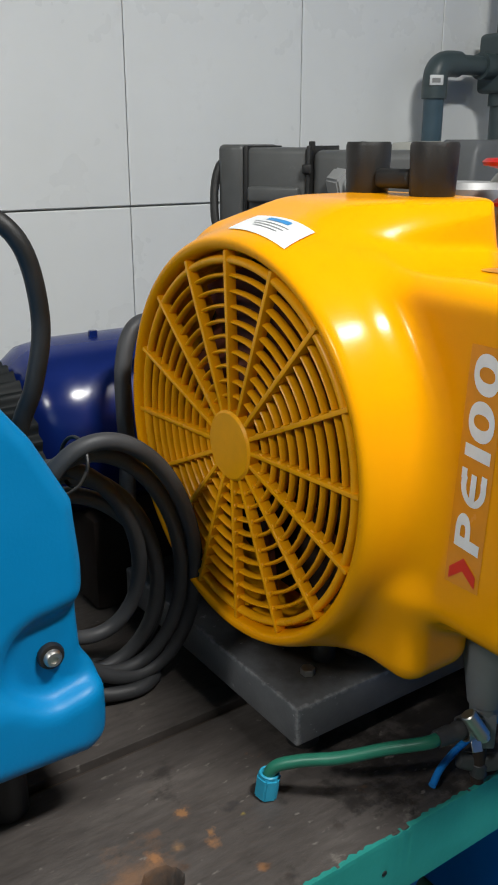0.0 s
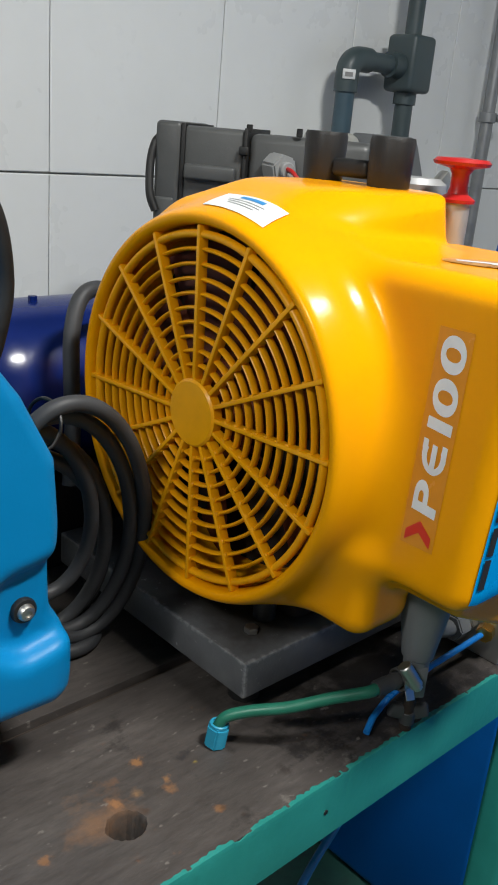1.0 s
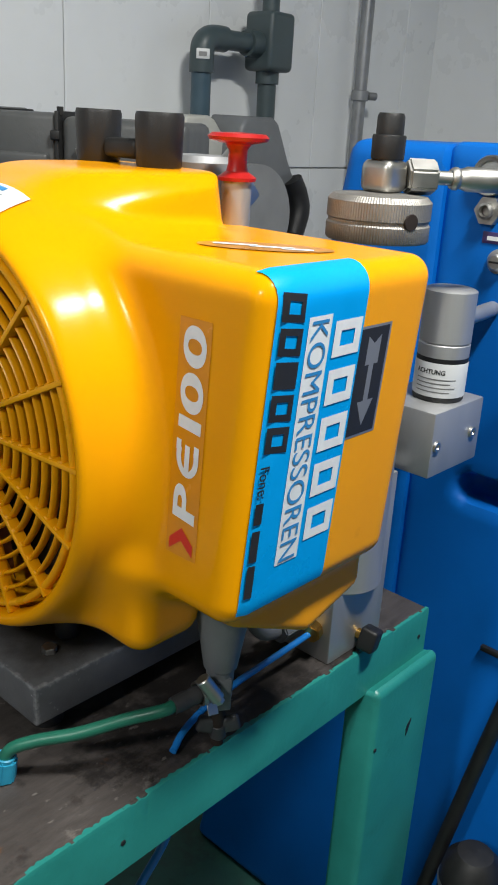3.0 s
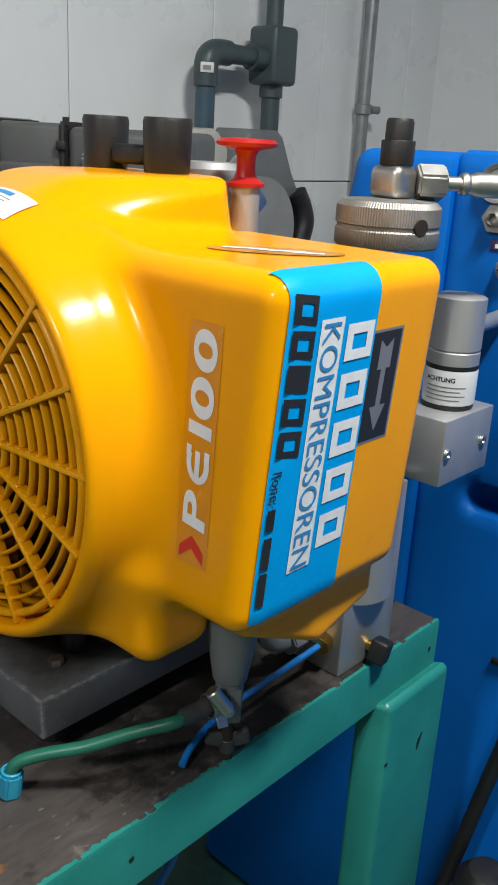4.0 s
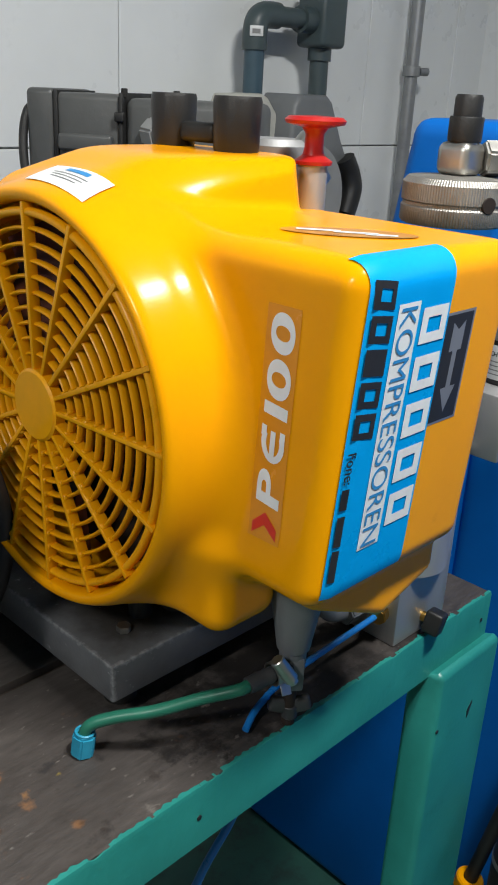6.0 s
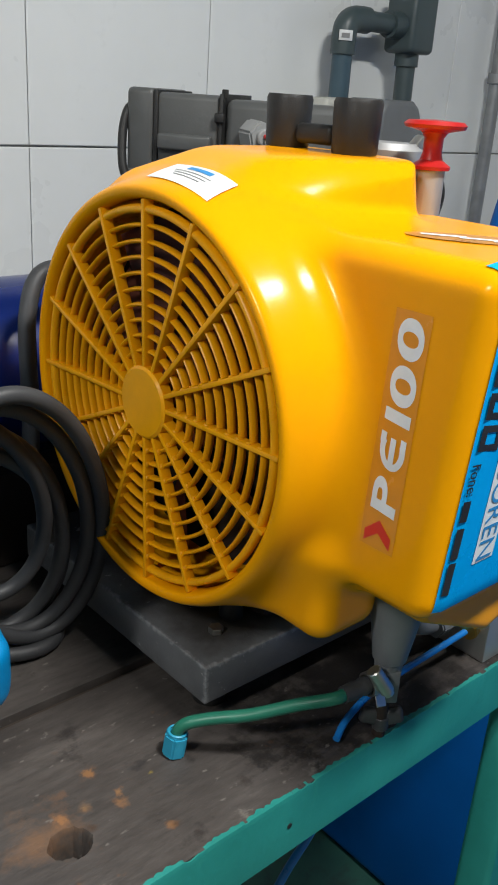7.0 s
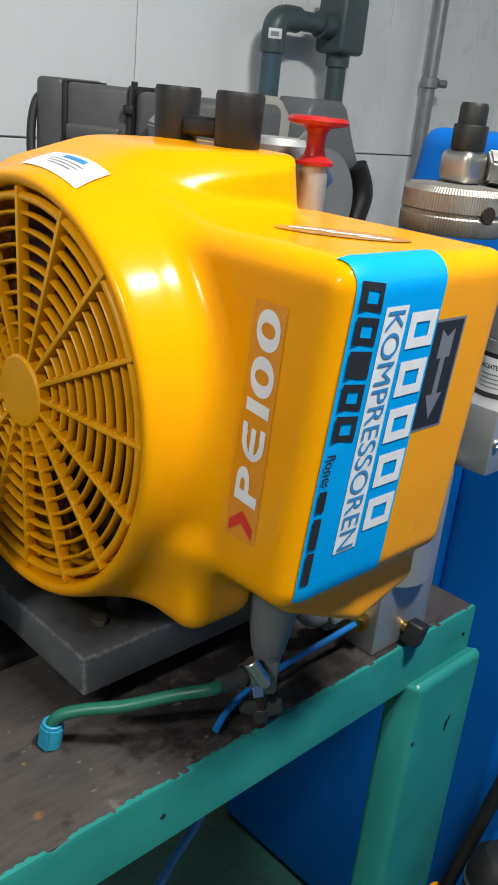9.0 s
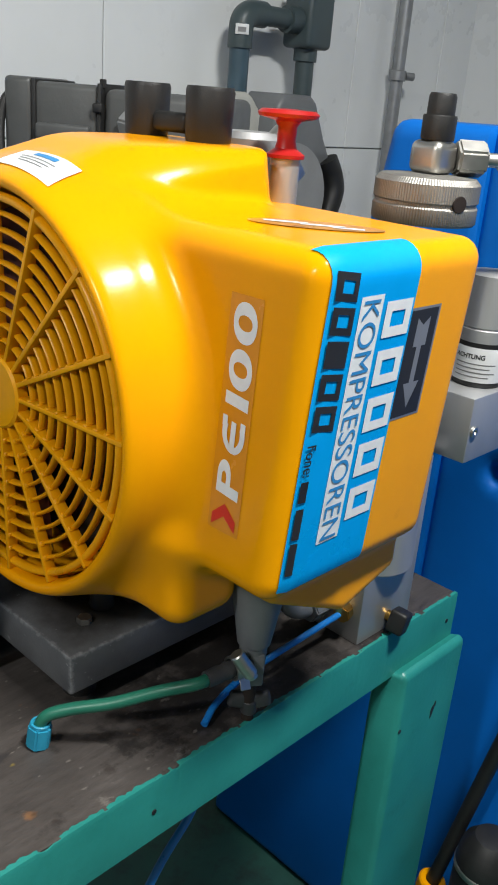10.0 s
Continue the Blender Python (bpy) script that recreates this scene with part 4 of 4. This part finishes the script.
boxed("side_plate", -0.002, 0.036, -0.004, 0.14, 1.215, 1.337, 0.007)
boxed("body", 0.036, 0.128, 0.0, 0.13, 1.20, 1.333, 0.008)
boxed("ledge", 0.044, 0.118, -0.012, 0.0, 1.262, 1.283, 0.004)
boxed("front_cover", 0.130, 0.30, 0.006, 0.15, 1.20, 1.330, 0.012)
boxed("strap", 0.036, 0.042, -0.003, 0.135, 1.20, 1.3355, 0.001, BLACK, "black strap")
boxed("strap", 0.126, 0.131, -0.003, 0.135, 1.20, 1.3355, 0.001, BLACK, "black strap")
boxed("buckle", 0.121, 0.134, -0.008, -0.001, 1.300, 1.312, 0.002, BLACK)
boxed("stand", 0.01, 0.28, 0.02, 0.12, BZ - 0.052, 1.21, 0.008, DARK)
boxed("bracket", 0.0, 0.03, -0.006, 0.02, 1.16, 1.235, 0.004)
part("side_handle", turned(tube([(0.004, 0.012, 1.318), (-0.004, 0.004, 1.306), (-0.007, -0.004, 1.278), (-0.003, -0.012, 1.238), (0.006, -0.012, 1.215)], 0.006), TURNED), BLACK, grey, "black handle")
for bs in (0.13, 0.20):
    part("screw", turned(hexagon((bs, 0.008, 1.330), (0, 0, 1), 0.008, 0.011), TURNED), BLACK, grey)
gland = part("cable_gland", turned(hexagon((0.166, 0.010, 1.289), (0.70, -0.72, -0.05), 0.036, 0.034), TURNED), MID_GREY, grey, "pale grey cable gland")
part("gland_neck", turned(cyl((0.188, -0.012, 1.287), (0.70, -0.72, -0.05), 0.011, 0.010), TURNED), MID_GREY, gland)
part("red_wire", turned(tube([(0.192, -0.018, 1.289), (0.202, -0.028, 1.286), (0.212, -0.034, 1.277), (0.222, -0.036, 1.26)], 0.003), TURNED), RED, gland, "red wire")
part("white_wire", turned(tube([(0.192, -0.015, 1.283), (0.204, -0.025, 1.279), (0.214, -0.030, 1.270), (0.222, -0.032, 1.25)], 0.003), TURNED), PAPER, gland, "white wire")

# ---- filter tower ----
tower = thing("filter_tower", (0.745, 0.44, BZ), "aluminium filter tower with knurled cap and black valve cap", "filter")
TX, TY = 0.747, 0.437
part("housing", cyl((TX, TY, 0.93), (0, 0, 1), 0.043, 0.345), ALU, tower)
cap = part("knurled_cap", lathe([(0, 0.0), (0.047, 0.0), (0.0485, 0.002), (0.0485, 0.015), (0.047, 0.0165), (0.047, 0.019), (0.0485, 0.0205), (0.0485, 0.036), (0.044, 0.041), (0.02, 0.043), (0, 0.043)], (TX, TY, 1.291), (0, 0, 1), 480, lobes=120, depth=0.012), KNURL, tower, "knurled steel cap with a spanner hole")
part("spanner_hole", cyl((TX - 0.31 * 0.0462, TY - 0.95 * 0.0462, 1.312), (-0.31, -0.95, 0), 0.0075, 0.0030, 0.0005, 20), DARK, cap)
valve = part("valve_body", rbox(TX - 0.015, TX + 0.020, TY - 0.017, TY + 0.017, 1.3335, 1.363, 0.008, 4), STEEL, tower, "bright steel elbow fitting")
part("valve_neck", cyl((TX + 0.003, TY - 0.001, 1.352), (0, 0, 1), 0.013, 0.012), STEEL, valve)
part("valve_cap", lathe([(0, 0), (0.0150, 0), (0.0155, 0.002), (0.0156, 0.020), (0.0150, 0.0215), (0.0128, 0.0215), (0.0126, 0.037), (0.0112, 0.040), (0, 0.040)], (TX + 0.003, TY - 0.001, 1.363), (0, 0, 1), 28, lobes=14, depth=0.04), BLACK, valve, "black ribbed valve cap")
sidex = Vector((0.78, -0.62, 0)).normalized()
pb = Vector((TX + 0.008, TY - 0.004, 1.349))
part("hex_nut", hexagon(pb + sidex * 0.014, sidex, 0.030, 0.028), STEEL, valve)
part("hose_neck", cyl(pb + sidex * 0.042, sidex, 0.0065, 0.02, 0.001), STEEL, valve)
part("hose_ferrule", lathe([(0, 0), (0.009, 0), (0.0105, 0.003), (0.0105, 0.006), (0.009, 0.008), (0.010, 0.012), (0.0115, 0.016), (0.0115, 0.05), (0, 0.05)], pb + sidex * 0.058, sidex, 24), STEEL, valve)

part("hose", tube([pb + sidex * 0.100, pb + sidex * 0.16, pb + sidex * 0.24 - Vector((0, 0, 0.006)), (1.01, 0.22, 1.325), (FACE + 0.006, 0.19, 1.318)], 0.0105, 16), BLACK, valve, "black rubber pressure hose")

# block and capped cylinder
side_block = part("manifold_block", rbox(0.804, 0.905, 0.380, 0.465, 1.047, 1.119, 0.002), ALU, tower, "square aluminium manifold block")
for sx in (0.812, 0.886):
    part("screw", lathe([(0, 0.001), (0.002, 0.001), (0.003, 0.003), (0.0055, 0.003), (0.006, 0.0)], (sx, 0.380, 1.082), (0, -1, 0), 16), STEEL, side_block)
RX, RY = 0.862, 0.414
part("bottle", lathe([(0, 0), (0.026, 0), (0.0275, 0.002), (0.0275, 0.048), (0, 0.048)], (RX, RY, 1.119), (0, 0, 1), 40), BLACK, tower, "black cylinder under the silver cap")
wrap = part("warning_label", lathe([(0.0279, 0.006), (0.0281, 0.007), (0.0281, 0.042), (0.0279, 0.043)], (RX, RY, 1.119), (0, 0, 1), 48), PAPER, tower, "white label with black warning print")


def wrap_on(V, z0, a0):
    # round the bottle, read from the bench side
    a = a0 + V[:, 0] / 0.0285
    return np.stack([RX + 0.0283 * np.cos(a), RY + 0.0283 * np.sin(a), z0 + V[:, 1]], 1)


V, F = flat_text("ACHTUNG", 0.0068, 0.0002)
part("lettering", (wrap_on(V, 1.150, radians(-208)), F), BLACK_INK, wrap, "black lettering")
for k in range(4):
    V, F = grid_patch(0, 0.045 - 0.006 * (k % 2), 0, 0.0012, 12, 1)
    part("print_bar", (wrap_on(V, 1.144 - 0.0046 * k, radians(-205)), F), SILVER_INK, wrap)
part("silver_cap", lathe([(0, 0), (0.0255, 0.0), (0.0275, 0.002), (0.0275, 0.015), (0.026, 0.0165), (0.0275, 0.018), (0.0275, 0.071), (0.024, 0.0730), (0, 0.0735)], (RX, RY, 1.165), (0, 0, 1), 40), ALU, tower, "silver turned cap")
part("pipe", tube([(RX + 0.02, RY + 0.02, 1.19), (RX + 0.09, RY + 0.03, 1.19), (RX + 0.13, RY + 0.04, 1.185), (FACE + 0.004, RY + 0.05, 1.184)], 0.0098), ALU, tower)
low = part("base_block", rbox(0.700, 0.795, 0.410, 0.51, BZ, 1.05, 0.002), ALU, tower, "square aluminium base block")
part("brass_fitting", hexagon((0.701, 0.430, 0.887), (-1, -0.3, 0), 0.018, 0.016), BRASS, low, "brass hexagon fitting")
part("drain_stem", cyl((0.752, 0.413, 0.868), (0, -1, 0), 0.006, 0.012), BRASS, low)
part("drain_knob", turned(rbox(-0.011, 0.011, -0.010, 0.010, -0.013, 0.013, 0.0035, 3), pose(0.753, 0.395, 0.867, 8, 14, 12)), BLACK, low, "black drain knob")

# ---- drain nozzle and hoses ----
nozzle = thing("drain_nozzle", (0.525, 0.405, BZ), "grey tapered drain nozzle below the shroud", "nozzle")
NX, NY = 0.527, 0.405
part("cone", lathe([(0, 0.185), (0.0275, 0.185), (0.0250, 0.128), (0.0158, 0.070), (0.0152, 0.066), (0.0128, 0.064), (0.0115, 0.034), (0.007, 0.028), (0, 0.028)], (NX, NY, 0.87), (0, 0, 1), 36), GREY_PLASTIC, nozzle)
part("stem", cyl((NX, NY, BZ), (0, 0, 1), 0.006, 0.045), DARK, nozzle)
wing = bmesh.new()
for s in (-1, 1):
    lobe = rbox(0.002, 0.021, -0.0045, 0.0045, -0.006, 0.011, 0.004, 3)
    turned(lobe, pose(0, 0, 0, 0, -14, 0))
    if s < 0:
        turned(lobe, pose(0, 0, 0, 0, 0, 180))
    me = bpy.data.meshes.new("lobe")
    lobe.to_mesh(me)
    lobe.free()
    wing.from_mesh(me)
    bpy.data.meshes.remove(me)
cyl((0, 0, -0.010), (0, 0, 1), 0.0075, 0.016, 0.002, 20, wing)
part("wing_screw", turned(wing, pose(NX + 0.001, NY + 0.0, 0.8665, 0, 0, -38)), CABLE, nozzle, "dark grey wing screw")
part("boss", turned(rbox(-0.0075, 0.0075, -0.0125, 0.0, -0.020, 0.014, 0.002, 2), pose(NX + 0.001, NY - 0.001, 0.915, 0, 0, -35)), GREY_PLASTIC, nozzle, "square grey boss below the cone")
side = Vector((-0.92, 0.16, -0.06)).normalized()
p0 = Vector((NX - 0.008, NY - 0.004, 0.920))
part("barb", lathe([(0, 0), (0.0070, 0), (0.0074, 0.020), (0.0080, 0.022), (0.0080, 0.026), (0.0072, 0.028), (0.0080, 0.033), (0.0074, 0.046), (0, 0.047)], p0, side, 20), CABLE, nozzle)
pc = p0 + side * 0.014
clamp = part("hose_clamp", lathe([(0.0094, -0.006), (0.0112, -0.006), (0.0112, 0.006), (0.0094, 0.006), (0.0094, -0.006)], pc, side, 32), STEEL, nozzle, "bright steel worm-drive hose clamp")
across = Vector((0.42, -0.36, -0.80)).normalized()
start = pc + Vector((-0.002, -0.0105, 0.0085)) - across * 0.014
part("worm_housing", cyl(start, across, 0.0066, 0.026, 0.001, 20), STEEL, clamp)
part("worm_screw", hexagon(start + across * 0.024, across, 0.0085, 0.006), STEEL, clamp)
part("band_tail", turned(rbox(-0.0055, 0.0055, -0.0006, 0.0006, -0.008, 0.008, 0.0004, 1), pose(pc.x + 0.002, pc.y - 0.009, pc.z - 0.011, -35, 10, -10)), STEEL, clamp)
hose = thing("green_hose", (0.42, 0.46, BZ), "short green rubber hose with light blue nut on bench", "hose")
part("hose", tube([p0 + side * 0.043, p0 + side * 0.056, (0.440, 0.430, 0.909), (0.408, 0.453, 0.899), (0.383, 0.478, 0.8905), (0.3675, 0.493, 0.8815), (0.362, 0.498, 0.866)], 0.0056, 18), GREEN_HOSE, hose)
nut = part("nut", hexagon((0.3622, 0.4985, 0.8503), Vector((0.10, -0.06, 0.99)), 0.0195, 0.0220, spin=12), NUT_BLUE, hose, "light blue plastic hexagon nut")
part("nut_rim", lathe([(0.0062, 0.0), (0.0088, 0.0), (0.0090, 0.0022), (0.0080, 0.0030), (0.0066, 0.0024)], (0.3644, 0.4972, 0.8718), Vector((0.10, -0.06, 0.99)), 24), NUT_BLUE, nut)
blue_line = thing("blue_tube", (0.6, 0.37, BZ), "thin bright blue plastic air tube", "tube")
part("tube", tube([(0.700, 0.428, 0.887), (0.65, 0.430, 0.882), (0.59, 0.434, 0.874), (0.545, 0.434, 0.868), (0.508, 0.428, 0.862), (0.486, 0.420, 0.855)], 0.0034, 12), BLUE_TUBE, blue_line)
lower = thing("blue_tube", (0.45, 0.42, 0), "thin blue plastic tube hanging under the bench", "tube")
part("tube", tube([(0.520, 0.45, BZ - 0.09), (0.507, 0.45, 0.715), (0.463, 0.45, 0.664), (0.42, 0.45, 0.58), (0.40, 0.45, 0.35), (0.40, 0.45, 0.005)], 0.0045, 12), BLUE_TUBE, lower)

# grey pipe fittings under the shroud
fit = part("pipe_fitting", tube([(0.634, 0.468, 1.00), (0.634, 0.462, 0.920), (0.642, 0.458, 0.897), (0.662, 0.456, 0.889), (0.704, 0.456, 0.887)], 0.0095, 16), GREY_PLASTIC, machine, "grey elbow pipe fitting")
part("hex_nut", hexagon((0.664, 0.456, 0.889), (1, 0, 0), 0.030, 0.020), GREY_PLASTIC, fit)
part("hex_nut", hexagon((0.690, 0.456, 0.888), (1, 0, 0), 0.025, 0.012), STEEL, fit)

# ---- pipes on the wall ----
pipes = thing("pipe_run", (1.6, 1.44, 1.3), "dark grey plastic pipe with elbow and tee on the tiled wall", "pipe", kind="")
PY = 1.400
AX, BX = 1.444, 1.655
part("pipe", tube([(AX, PY, 1.245), (AX, PY, 1.496)], 0.0214, 24, smoothed=False), PIPE_BLUE, pipes, "blue-grey upright pipe")
elbow = part("elbow", tube([(AX, PY, 1.480), (AX, PY, 1.510), (AX + 0.004, PY, 1.534), (AX + 0.020, PY, 1.547), (AX + 0.045, PY, 1.550), (AX + 0.065, PY, 1.550)], 0.0261, 24, 8), PIPE, pipes)
spot = pose(AX - 0.0170, PY - 0.0212, 1.515, 0, 0, -38)
part("elbow_label", turned(rbox(-0.014, 0.014, -0.001, 0.003, -0.010, 0.010, 0.0008), spot), PAPER, elbow, "small pale label")
part("elbow_print", turned(rbox(-0.009, 0.008, -0.0016, -0.0009, -0.005, 0.004, 0), spot), SILVER_INK, elbow)
part("pipe", tube([(AX + 0.05, PY, 1.550), (BX - 0.03, PY, 1.550)], 0.0204, 24, smoothed=False), PIPE, pipes)
tee = part("tee", rbox(BX - 0.040, BX + 0.042, PY - 0.042, PY + 0.042, 1.496, 1.619, 0.012, 4), PIPE, pipes)
part("tee_collar", tube([(BX - 0.075, PY, 1.550), (BX - 0.040, PY, 1.550)], 0.0276, 24, smoothed=False), PIPE, tee)
part("tee_collar", tube([(BX, PY, 1.470), (BX, PY, 1.500)], 0.0266, 24, smoothed=False), PIPE, tee)
part("pipe", tube([(BX, PY, 1.611), (BX, PY, 2.700)], 0.0195, 24, smoothed=False), PIPE, pipes)
part("pipe", tube([(BX + 0.002, PY, 1.345), (BX, PY, 1.477)], 0.0214, 24, smoothed=False), PIPE, pipes)
conduit = thing("conduit", (2.06, 1.44, 0), "thin galvanised conduit with a saddle clip in the corner", "conduit")
part("pipe", tube([(2.075, 1.44, 0.0), (2.075, 1.44, 2.75)], 0.017, 18, smoothed=False), CONDUIT, conduit)
part("clip", cyl((2.075, 1.44, 1.455), (0, 0, 1), 0.023, 0.026), CONDUIT, conduit)
part("clip_screw", cyl((2.09, 1.425, 1.468), (1, -0.5, 0), 0.010, 0.025), CONDUIT, conduit)
# grey grinder-like machine below the pipes
drill = thing("grey_machine", (1.46, 1.3, 0), "grey machine housing with a round black-rimmed disc", "machine")
part("hood", extrude_outline([(1.425, 1.09), (1.413, 1.30), (1.418, 1.375), (1.436, 1.398), (1.522, 1.398), (1.540, 1.385), (1.578, 1.311), (1.618, 1.25), (1.622, 1.12)], 1.25, 1.36, 0.012), GREY_PLASTIC, drill, "dark grey moulded hood")
part("disc", lathe([(0, 0), (0.098, 0), (0.110, 0.008), (0.110, 0.03), (0, 0.03)], (1.432, 1.240, 1.197), (0, -1, 0), 48), MID_GREY, drill, "pale grey round disc")
part("black_guard", tube([(1.582, 1.245, 1.272), (1.599, 1.24, 1.240), (1.604, 1.235, 1.205), (1.588, 1.235, 1.155)], 0.024, 16), BLACK, drill, "black curved guard")
part("pale_box", extrude_outline([(1.312, 1.14), (1.302, 1.375), (1.312, 1.392), (1.378, 1.395), (1.394, 1.388), (1.452, 1.326), (1.456, 1.14)], 1.30, 1.385, 0.010), surface("pale_grey_plastic", (0.46, 0.46, 0.42), 0.5), drill, "pale grey box")
part("pedestal", rbox(1.31, 1.64, 1.22, 1.40, 0, 1.14, 0.01), DARK, drill)
# silver cylinder beside the hood
silver = part("cylinder_head", cyl((0.662, 0.590, 1.22), (0, 0, 1), 0.034, 0.136, 0.006), ALU, machine, "silver cylinder head")
part("bracket", turned(rbox(-0.012, 0.012, -0.006, 0.006, -0.03, 0.03, 0.003), pose(0.692, 0.568, 1.335, 0, -40, 0)), STEEL, silver)

# ---- things at the foot of the cabinet ----
pole = thing("black_hose", (0.93, 0.25, 0), "black rubber hose hanging along the blue cabinet", "hose")
part("hose", tube([(1.02, 0.28, 0.90), (1.01, 0.318, 0.75), (1.0, 0.347, 0.603), (1.0, 0.406, 0.288), (1.0, 0.43, 0.15), (1.0, 0.44, 0.014)], 0.0105), BLACK, pole)
part("collar", lathe([(0.0112, -0.012), (0.019, -0.012), (0.0215, -0.009), (0.0215, 0.009), (0.019, 0.012), (0.0112, 0.012)], (1.0, 0.4083, 0.276), Vector((0, -0.185, 1)), 28), YELLOW, pole, "round yellow plastic collar")
knob = thing("black_canister", (0.985, 0.33, 0), "black round-topped canister standing on the floor", "canister")
part("body", lathe([(0, 0), (0.044, 0.0), (0.045, 0.004), (0.045, 0.40), (0.040, 0.43), (0.025, 0.448), (0, 0.452)], (0.985, 0.325, 0.0), (0, 0, 1), 32), BLACK, knob)
part("rim", lathe([(0.0452, 0.0), (0.0465, 0.002), (0.0465, 0.008), (0.0452, 0.010)], (0.985, 0.325, 0.39), (0, 0, 1), 32), STEEL, knob, "bright metal rim")

# ---- wall tiles ----
def tile_mesh(w, h):
    bm = rbox(-w / 2, w / 2, -0.006, 0.006, -h / 2, h / 2, 0.0015, 1)
    me = bpy.data.meshes.new("tile")
    bmesh.ops.recalc_face_normals(bm, faces=bm.faces)
    bm.to_mesh(me)
    bm.free()
    me.materials.append(TILE)
    return me


def lay(wall, xs, zs, place):
    for x0, x1 in zip(xs, xs[1:]):
        for z0, z1 in zip(zs, zs[1:]):
            key = (round(x1 - x0, 3), round(z1 - z0, 3))
            if key not in TILES:
                TILES[key] = tile_mesh(key[0] - 0.0022, key[1] - 0.0035)
            ob = new("tile", TILES[key])
            ob.parent = wall
            ob.matrix_basis = place((x0 + x1) / 2, (z0 + z1) / 2)


TILES = {}
COLS = [0.757 + 0.3915 * k for k in range(-7, 5)]
ROWS_Z = [0.0, 0.08, 0.68, 1.28, 1.88, 2.48, 2.75]
lay(wall_north, COLS + [EAST_X + 0.001], ROWS_Z, lambda u, z: pose(u, WALL_Y + 0.004, z))
lay(wall_east, [WALL_Y + 0.002 - 0.3915 * k for k in range(8, -1, -1)], ROWS_Z, lambda u, z: pose(EAST_X + 0.004, u, z, 0, 0, 90))
